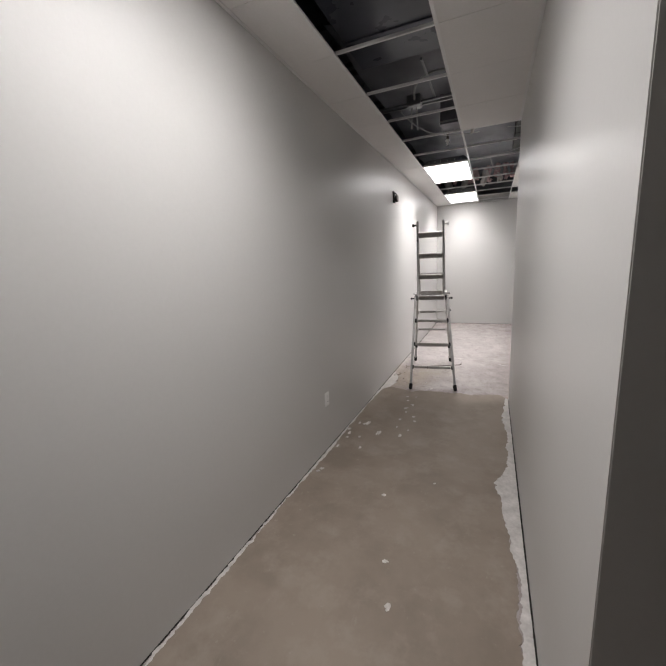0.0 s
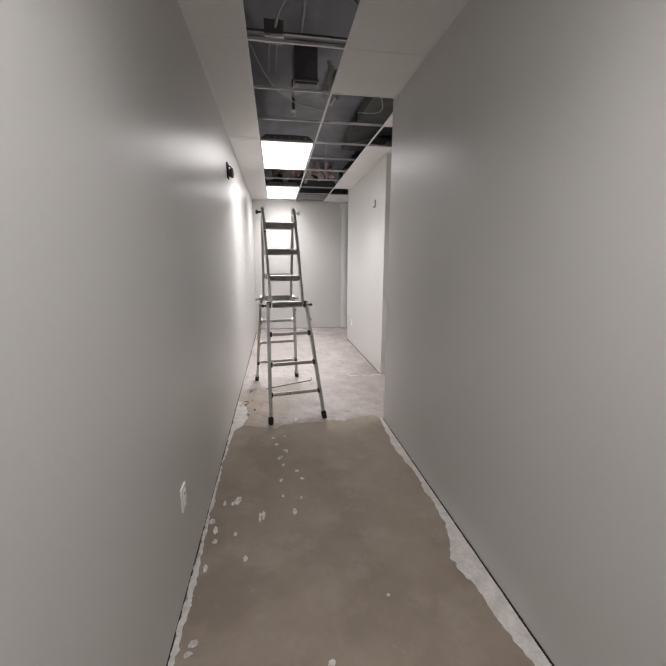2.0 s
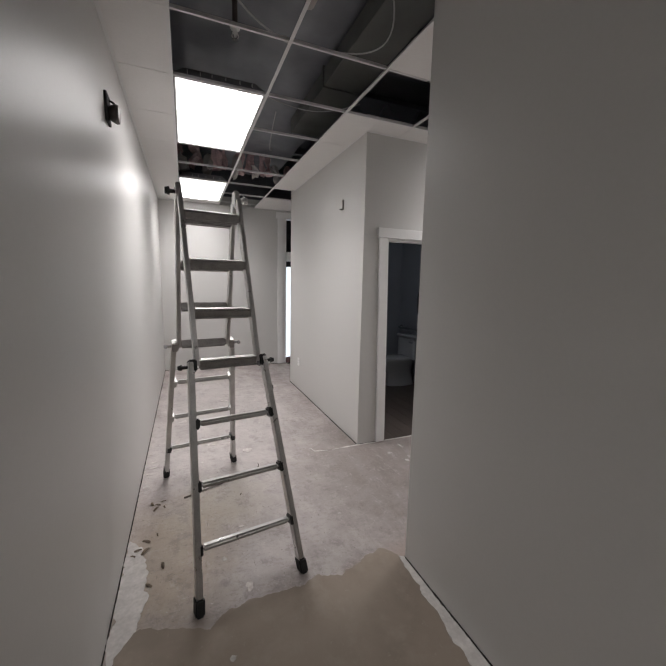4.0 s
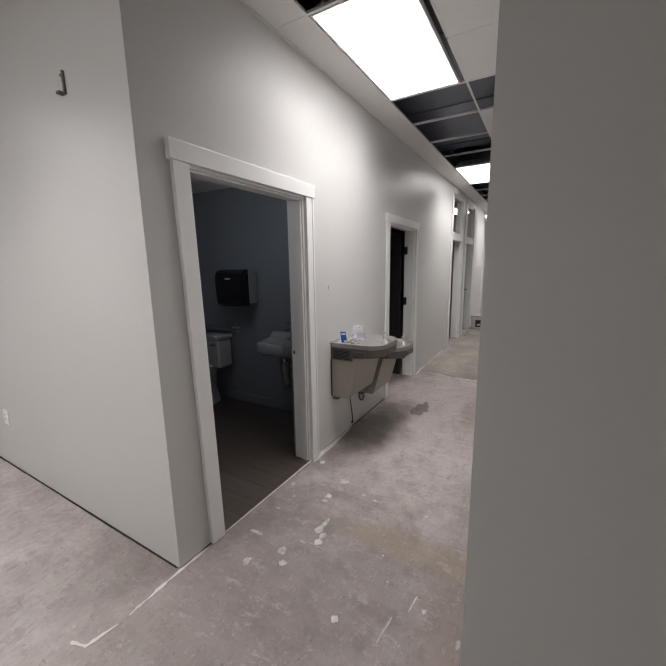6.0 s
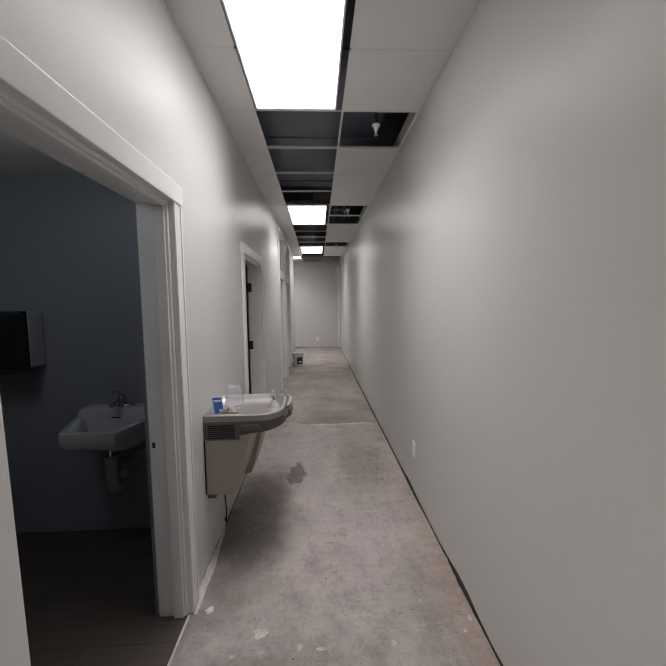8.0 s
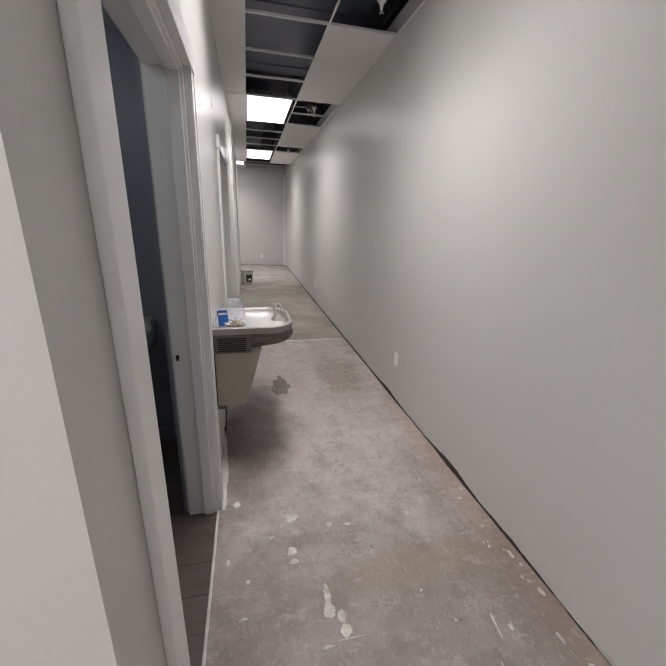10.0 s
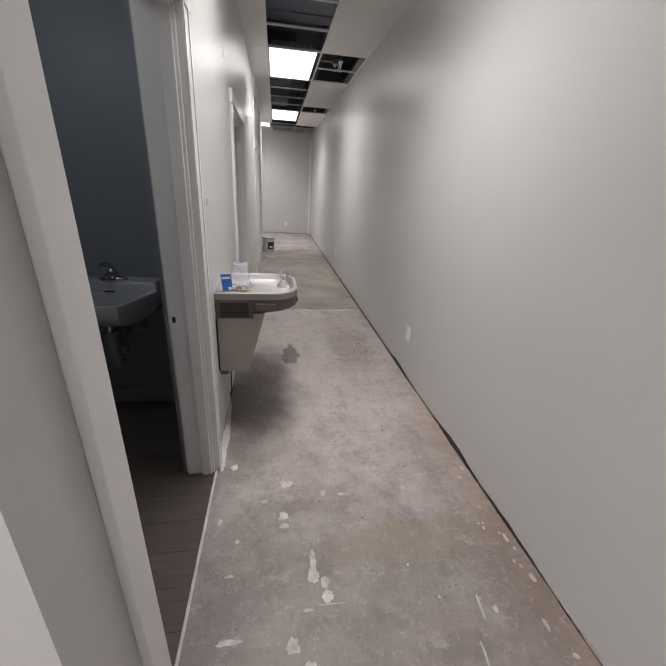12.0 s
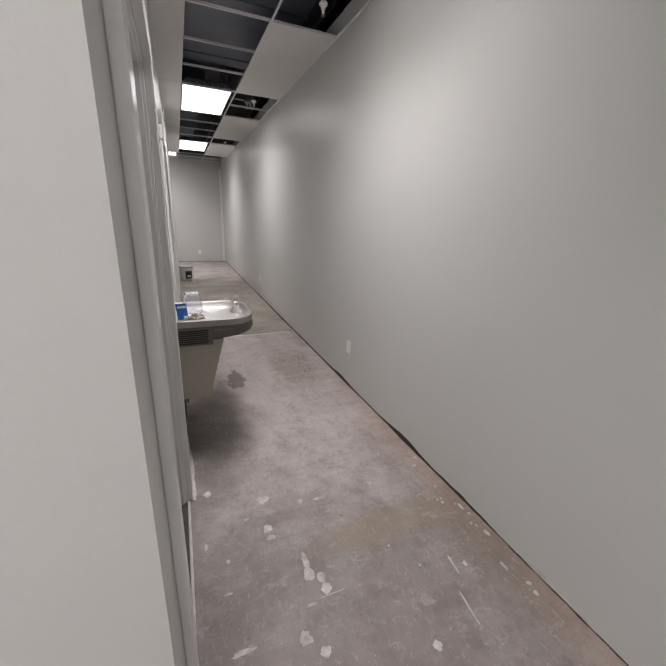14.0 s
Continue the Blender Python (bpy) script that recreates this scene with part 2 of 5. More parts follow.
CONCRETE = concrete_material()
COAT = coat_material()
COAT2 = mat("grey_tan_floor_coat", (0.345, 0.31, 0.27), 0.6, spec=0.3, var=0.42, scale=2.3, fine=0.14, fine_scale=18, bump=0.12, bump_scale=20)
PAINT = mat("warm_grey_satin_paint", (0.59, 0.582, 0.566), 0.36, spec=0.40, var=0.02, scale=0.5, fine=0.012, fine_scale=60, bump=0.05, bump_scale=150)
TRIM = mat("white_gloss_trim", (0.80, 0.795, 0.785), 0.28, spec=0.5, var=0.05, scale=3, fine=0.02, bump=0.04, bump_scale=60)
TILE = mat("white_ceiling_board", (0.80, 0.785, 0.77), 0.75, spec=0.2, var=0.05, scale=1.2, fine=0.02, fine_scale=90, bump=0.05, bump_scale=200)
TEE = mat("white_steel_tee", (0.78, 0.775, 0.77), 0.4, spec=0.5, var=0.06, scale=5)
GAP = mat("dark_wall_foot_gap", (0.025, 0.022, 0.02), 0.9, var=0.3, scale=20)
PLASTER = mat("white_plaster_residue", (0.64, 0.61, 0.585), 0.85, spec=0.2, var=0.25, scale=14, fine=0.1, fine_scale=60, bump=0.4, bump_scale=70)
WORN = mat("worn_glue_residue", (0.60, 0.57, 0.545), 0.85, spec=0.2, var=0.55, scale=30, second=(0.36, 0.325, 0.305), by_object=0.16, fine=0.16, fine_scale=120, bump=0.4, bump_scale=70)
CHALK = mat("chalk_white_filler", (0.66, 0.63, 0.60), 0.85, spec=0.2, var=0.4, scale=40, second=(0.42, 0.385, 0.355), by_object=0.14, bump=0.3, bump_scale=70)
BLUE = mat("slate_blue_paint", (0.222, 0.234, 0.262), 0.42, spec=0.4, var=0.06, scale=0.9, bump=0.05, bump_scale=150)
ROOMGREY = mat("shade_grey_room_paint", (0.4, 0.4, 0.39), 0.6, var=0.05, scale=1)
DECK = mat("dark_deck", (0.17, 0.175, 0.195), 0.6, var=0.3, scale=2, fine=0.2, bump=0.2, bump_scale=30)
DUCT = mat("dark_blue_duct_wrap", (0.175, 0.19, 0.235), 0.42, spec=0.45, var=0.12, scale=1.5, bump=0.12, bump_scale=8, rough_var=0.1)
DUCT_NAVY = mat("navy_duct_wrap", (0.125, 0.135, 0.165), 0.32, spec=0.5, var=0.25, scale=2.0, bump=0.25, bump_scale=7, rough_var=0.1)
DROP = mat("dusty_grey_duct", (0.26, 0.26, 0.285), 0.5, metal=0.3, var=0.35, scale=6, bump=0.2, bump_scale=14)
POLY = mat("black_poly_sheet", (0.26, 0.272, 0.30), 0.36, spec=0.55, var=0.3, scale=3, bump=0.25, bump_scale=11, rough_var=0.08)
VOID_BLACK = mat("dark_void_black", (0.125, 0.13, 0.122), 0.5, spec=0.4, var=0.3, scale=2.5, bump=0.2, bump_scale=9, rough_var=0.1)
GALV = mat("galvanised_steel", (0.42, 0.43, 0.44), 0.42, metal=0.9, var=0.25, scale=9, fine=0.08, rough_var=0.1)
INSUL = mat("pink_batt_insulation", (0.72, 0.52, 0.53), 0.95, var=0.4, scale=9, fine=0.2, bump=0.8, bump_scale=25)
PAPER = mat("pale_batt_facing", (0.66, 0.63, 0.61), 0.8, var=0.3, scale=4, bump=0.3, bump_scale=12)
CABLE = mat("grey_cable", (0.45, 0.45, 0.45), 0.5)
CABLE_DARK = mat("black_cable", (0.02, 0.02, 0.02), 0.45)
BRASS = mat("sprinkler_pipe", (0.12, 0.10, 0.09), 0.6, var=0.3, scale=10)
WHITE_PL = mat("white_plastic", (0.85, 0.845, 0.83), 0.35, fine=0.02)
ALU = mat("brushed_aluminium", (0.60, 0.59, 0.575), 0.36, metal=0.85, var=0.3, scale=10, second=(0.46, 0.455, 0.45), fine=0.1, fine_scale=150, rough_var=0.1, bump=0.06, bump_scale=220)
ALU_RUNG = mat("dull_grooved_aluminium", (0.44, 0.43, 0.415), 0.45, metal=0.7, var=0.3, scale=14, second=(0.31, 0.30, 0.29), fine=0.12, fine_scale=130, rough_var=0.1)
BLACK_PL = mat("black_plastic", (0.018, 0.018, 0.019), 0.4, fine=0.1)
RUBBER = mat("black_rubber", (0.02, 0.02, 0.02), 0.75, fine=0.15)
STAINLESS = mat("stainless_steel", (0.62, 0.60, 0.585), 0.36, metal=1.0, var=0.06, scale=7, fine=0.04, fine_scale=180, rough_var=0.05)
STEEL_SHADED = mat("shaded_brushed_steel", (0.36, 0.345, 0.335), 0.4, metal=1.0, var=0.12, scale=8, fine=0.06, fine_scale=160)
SKIRT = mat("grey_cooler_skirt", (0.15, 0.138, 0.128), 0.38, metal=0.85, var=0.1, scale=6)
CABINET = mat("beige_grey_enamel", (0.325, 0.30, 0.255), 0.4, spec=0.5, var=0.08, scale=4, fine=0.02)
SLOT = mat("slot_shadow_black", (0.012, 0.012, 0.012), 0.8, fine=0.1)
CERAMIC = mat("grey_vitreous_china", (0.42, 0.425, 0.44), 0.10, spec=0.6, coat=0.3, var=0.03, scale=3)
CHROME = mat("chrome", (0.55, 0.55, 0.56), 0.08, metal=1.0, rough_var=0.03)
PVC = mat("white_trap_wrap", (0.33, 0.325, 0.31), 0.6, var=0.15, scale=20)
SMOKE = mat("smoked_black_plastic", (0.012, 0.012, 0.014), 0.16, spec=0.5, rough_var=0.04)
GREY_PL = mat("grey_plastic", (0.33, 0.335, 0.34), 0.4)
PLANK = plank_material()
GRIT = mat("dark_grit", (0.06, 0.05, 0.045), 0.9, by_object=0.6)
STRIP = mat("dark_brown_vinyl", (0.07, 0.055, 0.045), 0.5, var=0.5, scale=25, second=(0.16, 0.14, 0.12))
CARD = mat("brown_scrap", (0.16, 0.12, 0.085), 0.8, var=0.4, scale=40, by_object=0.4)
CLEAR = mat("clear_plastic", (0.96, 0.97, 0.98), 0.03, transmission=0.98, ior=1.02, spec=0.4)
HOUSING = mat("dark_grey_sheet_steel", (0.34, 0.34, 0.35), 0.45, metal=0.3, var=0.2, scale=8)
TORN = mat("shadowed_brown_gap", (0.075, 0.062, 0.055), 0.9, var=0.4, scale=25)
FROST = mat("cloudy_plastic", (0.93, 0.935, 0.97), 0.2, transmission=0.93, ior=1.12, spec=0.6, var=0.06, scale=30)
ANCHOR = mat("bone_white_plastic", (0.34, 0.285, 0.22), 0.45, by_object=0.5, fine=0.05)
BLUE_LABEL = mat("blue_printed_label", (0.02, 0.13, 0.48), 0.4, var=0.1, scale=40)
WHITE_LABEL = mat("white_label_ink", (0.75, 0.75, 0.75), 0.5, fine=0.03)
PAIL = mat("white_pail_plastic", (0.66, 0.65, 0.62), 0.4, var=0.15, scale=9)
LABEL_DARK = mat("dark_pail_label", (0.03, 0.035, 0.035), 0.5, var=0.3, scale=30)
DARKWOOD = mat("black_brown_door", (0.03, 0.027, 0.025), 0.4, var=0.3, scale=8)
GREYDOOR = mat("grey_door_paint", (0.42, 0.42, 0.41), 0.35, var=0.04, scale=2)
GLASS = mat("window_glass", (0.9, 0.92, 0.92), 0.02, transmission=1.0, ior=1.45)
LENS = mat("lit_lamp_lens", (0.9, 0.9, 0.9), 0.5, emit=LAMP, emit_color=(1.0, 0.965, 0.965))
DIMLENS = mat("dim_blue_lamp_lens", (0.8, 0.85, 0.9), 0.4, emit=11.0, emit_color=(0.88, 0.94, 1.0))
DAYLIGHT = mat("daylight_distance", (0.9, 0.95, 1.0), 0.8, emit=1.35, emit_color=(0.86, 0.93, 1.0))
SCUFF = mat("dark_red_brown_bag", (0.06, 0.03, 0.03), 0.7, var=0.3, scale=20)


# ---- mesh helpers ----
def box(bm, x0, x1, y0, y1, z0, z1, bev=0.0, seg=2):
    m = Matrix.Translation(((x0 + x1) / 2, (y0 + y1) / 2, (z0 + z1) / 2)) @ Matrix.Diagonal((abs(x1 - x0), abs(y1 - y0), abs(z1 - z0), 1))
    g = bmesh.ops.create_cube(bm, size=1, matrix=m)
    if bev:
        vs = set(g["verts"])
        es = [e for e in bm.edges if e.verts[0] in vs and e.verts[1] in vs]
        bmesh.ops.bevel(bm, geom=es, offset=bev, segments=seg, affect="EDGES", profile=0.6)
    return bm


def boxm(x0, x1, y0, y1, z0, z1, bev=0.0, seg=2):
    return box(bmesh.new(), x0, x1, y0, y1, z0, z1, bev, seg)


def cyl(bm, p, q, r, r2=None, n=16, caps=True):
    p, q = Vector(p), Vector(q)
    d = q - p
    m = Matrix.Translation((p + q) / 2) @ d.to_track_quat("Z", "Y").to_matrix().to_4x4()
    bmesh.ops.create_cone(bm, cap_ends=caps, segments=n, radius1=r, radius2=r if r2 is None else r2, depth=d.length, matrix=m)
    return bm


def bar(bm, p, q, w, h, up=(0, 0, 1), bev=0.0):
    """A bar of section w x h from p to q; h lies along up."""
    p, q = Vector(p), Vector(q)
    d = (q - p).normalized()
    s = d.cross(Vector(up)).normalized()
    u = s.cross(d)
    m = Matrix((s, u, d)).transposed().to_4x4()
    m.translation = (p + q) / 2
    g = bmesh.ops.create_cube(bm, size=1, matrix=m @ Matrix.Diagonal((w, h, (q - p).length, 1)))
    if bev:
        vs = set(g["verts"])
        bmesh.ops.bevel(bm, geom=[e for e in bm.edges if e.verts[0] in vs and e.verts[1] in vs], offset=bev, segments=2, affect="EDGES")
    return bm


def prism(bm, pts, z0, z1):
    """An upright prism on the outline pts (x, y)."""
    lo = [bm.verts.new((x, y, z0)) for x, y in pts]
    hi = [bm.verts.new((x, y, z1)) for x, y in pts]
    n = len(pts)
    for i in range(n):
        bm.faces.new((lo[i], lo[(i + 1) % n], hi[(i + 1) % n], hi[i]))
    bm.faces.new(hi)
    bm.faces.new(lo[::-1])
    bmesh.ops.recalc_face_normals(bm, faces=bm.faces)
    return bm


def loft(bm, rings, caps=True, closed=True):
    """Rings of equally many points, skinned one to the next."""
    vs = [[bm.verts.new(p) for p in r] for r in rings]
    n = len(rings[0])
    for a, b in zip(vs, vs[1:]):
        for i in range(n if closed else n - 1):
            bm.faces.new((a[i], a[(i + 1) % n], b[(i + 1) % n], b[i]))
    if caps:
        bm.faces.new(vs[0][::-1])
        bm.faces.new(vs[-1])
    bmesh.ops.recalc_face_normals(bm, faces=bm.faces)
    return bm


def tube(bm, pts, r, n=8):
    pts = [Vector(p) for p in pts]
    rings = []
    for i, p in enumerate(pts):
        d = (pts[min(i + 1, len(pts) - 1)] - pts[max(i - 1, 0)]).normalized()
        ref = Vector((0, 0, 1)) if abs(d.z) < 0.9 else Vector((1, 0, 0))
        s = d.cross(ref).normalized()
        u = s.cross(d)
        rings.append([p + (s * math.cos(a) + u * math.sin(a)) * r for a in [2 * math.pi * k / n for k in range(n)]])
    return loft(bm, rings)


def curve_pts(a, b, c, d, n=14):
    a, b, c, d = map(Vector, (a, b, c, d))
    return [(1 - t) ** 3 * a + 3 * t * (1 - t) ** 2 * b + 3 * t * t * (1 - t) * c + t ** 3 * d for t in [i / n for i in range(n + 1)]]


def lathe(bm, profile, n=24, at=(0, 0, 0)):
    rings = [[(at[0] + r * math.cos(2 * math.pi * k / n), at[1] + r * math.sin(2 * math.pi * k / n), at[2] + z) for k in range(n)] for r, z in profile]
    return loft(bm, rings)


def smooth(ob, angle=0.6):
    for p in ob.data.polygons:
        p.use_smooth = True
    ob.data.set_sharp_from_angle(angle=angle)
    return ob


def part(name, bm, material, parent=None, label="", soft=False):
    me = bpy.data.meshes.new(name)
    bm.normal_update()
    bm.to_mesh(me)
    bm.free()
    me.materials.append(material)
    ob = new(name, me)
    if parent is not None:
        ob.parent = parent
    if label:
        ob["label"] = label
    if soft:
        smooth(ob)
    return ob


def thing(name, label, category, group="", at=(0, 0, 0), kind="", rz=0):
    ob = new(name)
    ob.matrix_basis = pose(*at, rz=rz)
    return tagged(ob, label, category, group, kind)


def one(name, bm, material, label, category, group="", kind="", soft=False):
    return tagged(part(name, bm, material, soft=soft), label, category, group, kind)


def structure(name, bm, material, label, category="wall"):
    return one(name, bm, material, label, category, kind="structure")


# ---- setting: floors ----
structure("floor", boxm(-2.2, 12.5, -7.6, 5.32, -0.15, 0.0), CONCRETE, "bare stained grey concrete floor with scuffs and glue marks", "floor")


def ragged_sheet(pts, seed, step=0.012, amp=0.018, freq=7.0, z0=0.0005, z1=0.004):
    """A thin coat whose outline runs along pts and is torn at the edge."""
    out = []
    n = len(pts)
    for i in range(n):
        a, b = Vector((*pts[i], 0)), Vector((*pts[(i + 1) % n], 0))
        d = b - a
        k = max(1, int(d.length / step))
        nrm = Vector((d.y, -d.x, 0)).normalized()
        for j in range(k):
            p = a + d * (j / k)
            w = noise.noise((p.x * freq + seed, p.y * freq, seed)) * amp + noise.noise((p.x * freq * 3.1, p.y * freq * 3.1, seed + 9)) * amp * 0.7 + noise.noise((p.x * freq * 9.3, p.y * freq * 9.3, seed + 5)) * amp * 0.45
            p = p + nrm * w
            out.append((p.x, p.y))
    bm = bmesh.new()
    lo = [bm.verts.new((x, y, z0)) for x, y in out]
    hi = [bm.verts.new((x, y, z1)) for x, y in out]
    n = len(out)
    es = []
    for i in range(n):
        bm.faces.new((lo[i], lo[(i + 1) % n], hi[(i + 1) % n], hi[i]))
    es = [bm.edges.get((hi[i], hi[(i + 1) % n])) for i in range(n)]
    bmesh.ops.triangle_fill(bm, edges=es, use_beauty=True)
    bmesh.ops.recalc_face_normals(bm, faces=bm.faces)
    return bm


structure("floor_coat_hall", ragged_sheet([(-1.478, -7.0), (-0.045, -7.0), (-0.05, -3.2), (-0.055, -2.5), (-0.11, -2.02), (-0.15, -1.74), (-0.065, -1.5), (-0.045, -1.0), (-0.075, -0.6), (-0.06, -0.3),
          (-0.035, 0.03), (-0.09, 0.1), (-0.22, 0.08), (-0.4, 0.0), (-0.52, 0.06), (-0.62, 0.02), (-0.8, 0.03), (-0.98, 0.02), (-1.08, -0.06), (-1.25, 0.0), (-1.38, 0.06),
          (-1.462, -0.05), (-1.487, -0.6), (-1.484, -1.2), (-1.466, -1.7), (-1.486, -2.2), (-1.478, -3.0)], 3.0, amp=0.018),
          COAT, "smooth brown levelling coat with a torn edge", "floor")
structure("floor_coat_corridor", ragged_sheet([(4.37, 0.03), (4.34, 0.5), (4.36, 0.9), (4.48, 1.2), (4.42, 1.40), (8.9, 1.41), (8.7, 0.9), (9.0, 0.4), (8.8, 0.03)], 7.0, amp=0.03),
          COAT2, "dull grey-tan levelling coat on the corridor floor", "floor")

# residue of plaster along the feet of the walls
for k, pts in enumerate([
        [(-1.503, -7.0), (-1.45, -7.0), (-1.445, -3.0), (-1.43, -1.72), (-1.445, -1.2), (-1.46, -0.6), (-1.408, 0.0), (-1.36, 0.25), (-1.408, 0.6), (-1.498, 0.7)],
        [(-0.002, -3.58), (-0.05, -3.4), (-0.05, -2.5), (-0.13, -1.95), (-0.165, -1.72), (-0.08, -1.48), (-0.05, -1.0), (-0.08, -0.6), (-0.07, -0.3), (-0.03, 0.02), (-0.002, -0.02)],
        [(1.59, 1.378), (1.98, 1.386), (2.22, 1.405), (2.32, 1.424), (1.70, 1.424), (1.70, 1.399), (1.592, 1.398)],
        [(0.388, 1.424), (0.585, 1.424), (0.585, 1.404), (0.38, 1.409), (0.2, 1.404), (0.11, 1.402), (0.12, 1.413), (0.2, 1.415)],
        [(0.07, 1.402), (-0.06, 1.424), (-0.08, 1.50), (-0.068, 1.505), (-0.05, 1.437), (0.06, 1.412)],
        [(4.28, 1.424), (5.9, 1.424), (5.9, 1.405), (4.6, 1.40), (4.28, 1.38)],
        [(4.375, 0.10), (4.345, 0.35), (4.335, 0.5), (4.35, 0.88), (4.315, 0.86), (4.30, 0.52), (4.315, 0.34), (4.345, 0.10)]]):
    structure("floor_plaster_strip", ragged_sheet(pts, 20.0 + k * 3, amp=0.020 if k < 2 else 0.006, freq=11 if k < 2 else 17, z1=0.003), PLASTER, "crumbly white plaster residue along the foot of a wall", "plaster residue")


def splat(x, y, rx, ry, seed, turn=0.0, material=None, label="chalky white glue spot stuck to the concrete"):
    n = 64
    pts = []
    for k in range(n):
        a = 2 * math.pi * k / n
        ca, sa = math.cos(a), math.sin(a)
        w = 1 + 0.45 * noise.noise((ca * 1.3 + seed, sa * 1.3, seed)) + 0.26 * noise.noise((ca * 3.4 + seed, sa * 3.4, seed)) + 0.13 * noise.noise((ca * 10 + seed, sa * 10, seed))
        px, py = rx * w * ca, ry * w * sa
        c, s = math.cos(turn), math.sin(turn)
        pts.append((x + px * c - py * s, y + px * s + py * c))
    one("glue_spot", prism(bmesh.new(), pts, 0.0003, (0.0016 if x > -0.02 or y > 0.1 else 0.0056) + (seed * 0.37 % 1) * 0.0012), material or WORN, label, "glue spot", "glue spots on the floor")


SPOTS = [(1.632, 1.337, .030, .024), (1.49, 1.059, .036, .036), (1.29, 1.077, .030, .028), (1.24, 1.072, .016, .028), (.765, 1.052, .036, .028), (.70, 1.0, .022, .026),
         (.80, 1.27, .012, .06), (.883, .90, .0028, .07), (.87, .99, .008, .03), (1.06, .957, .05, .02), (.995, .962, .034, .032), (.965, .918, .03, .024), (.912, .914, .03, .03), (1.285, 1.364, .02, .014),
         (1.18, 1.28, .012, .010), (.795, .281, .017, .013), (.815, .334, .056, .006), (.643, .402, .085, .005), (1.341, .357, .028, .008), (1.408, .446, .016, .015),
         (1.397, .771, .012, .032), (1.411, .872, .022, .016), (1.385, 1.168, .012, .022), (.622, .083, .012, .014), (.578, .09, .014, .013), (1.028, 1.294, .008, .018),
         (1.16, .149, .009, .008), (1.134, .134, .011, .008), (1.159, .124, .008, .007), (1.076, .058, .026, .012), (1.10, .075, .012, .008), (.966, .088, .013, .010),
         (.942, .073, .011, .009), (.891, .054, .026, .014), (1.02, .05, .012, .009), (.72, .12, .03, .010), (1.25, .09, .010, .008), (1.45, .10, .009, .010), (1.52, .05, .02, .010), (.86, .48, .007, .006), (1.0, .56, .006, .006), (1.62, .42, .006, .005), (4.30, .17, .05, .012), (4.36, .20, .014, .03)]
for k, (sx, sy, rx, ry) in enumerate(SPOTS):
    splat(sx - 0.018, sy - 0.011, rx * 0.76, ry * 0.76, 1.3 + k * 2.7, turn=0.0 if rx < 0.04 or ry > 0.01 else -0.12)
HALL = [(-1.1, -.25, .014, .012), (-1.0, -.23, .013, .012), (-1.07, -.37, .016, .014), (-1.0, -.48, .018, .018), (-.985, -.5, .01, .02), (-1.05, -.6, .016, .02), (-1.03, -.58, .008, .016), (-1.02, -.7, .010, .016), (-.92, -.8, .014, .014), (-.89, -.9, .012, .012), (-1.04, -.9, .012, .020),
        (-1.03, -1.08, .008, .014), (-.91, -1.12, .009, .010), (-.96, -1.25, .012, .026), (-1.33, -1.09, .012, .04), (-1.315, -1.07, .010, .03), (-1.355, -1.11, .010, .022), (-1.175, -1.27, .008, .045), (-1.155, -1.255, .010, .04), (-1.46, -1.26, .018, .02), (-1.43, -1.34, .012, .03),
        (-1.42, -1.43, .014, .016), (-1.31, -1.39, .010, .016), (-1.24, -1.58, .010, .022), (-1.44, -1.61, .010, .024), (-1.42, -1.99, .02, .016), (-1.43, -2.03, .016, .012), (-.86, -2.15, .016, .012), (-1.41, -1.1, .010, .03), (-.62, -2.95, .014, .02), (-.7, -2.7, .014, .012), (-.55, -1.9, .008, .008)]
for k, (sx, sy, rx, ry) in enumerate(HALL):
    splat(sx, sy, rx, ry, 90.3 + k * 1.7, material=CHALK, label="small chalky white fleck on the brown floor coat")
for k, (sx, sy, rx, ry) in enumerate([(-.639, 1.677, .055, .05), (-.875, .118, .022, .04), (.60, 1.16, .03, .022), (-.95, 1.9, .05, .035), (-1.05, 1.55, .03, .05),
                                      (-1.44, 1.70, .036, .024), (-1.43, 1.60, .034, .016), (-1.455, 1.86, .022, .03), (-1.45, 1.5, .03, .02), (-1.46, 1.30, .025, .05), (-.98, 1.28, .035, .03), (-.93, 1.36, .02, .016), (-1.05, 1.2, .012, .01), (-1.2, 2.6, .06, .05), (-.4, 2.3, .03, .02), (-.3, 3.1, .05, .03), (-.7, 3.2, .06, .05), (.55, .6, .02, .02),
                                      (-.2, .5, .012, .012), (-.98, .35, .015, .02), (-.85, .6, .02, .012)]):
    splat(sx, sy, rx * 0.8, ry * 0.8, 50.3 + k * 1.9)

# grit and chips of old glue
for k in range(84):
    px, py = (3.16 + random.gauss(0, 0.17), 0.27 + random.gauss(0, 0.08)) if k < 48 else (random.uniform(0.9, 3.6), random.uniform(0.05, 1.0))
    py = min(max(py, 0.03), 1.2)
    s = random.uniform(0.003, 0.0062) if k < 48 else random.uniform(0.0018, 0.0045)
    bm = bmesh.new()
    bmesh.ops.create_icosphere(bm, subdivisions=1, radius=s, matrix=pose(px, py, s * 0.3, 0, 0, random.uniform(0, 180)) @ Matrix.Diagonal((random.uniform(1.0, 2.2), 0.8, 0.55, 1)))
    for v in bm.verts:
        v.co += Vector((random.uniform(-1, 1), random.uniform(-1, 1), random.uniform(-0.4, 0.4))) * s * 0.25
    white = k % 4 == 0
    one("grit", bm, PLASTER if white else GRIT, "tiny white crumb of plaster lying on concrete" if white else "tiny dark crumb of debris lying on concrete", "debris", "crumbs on the corridor floor")


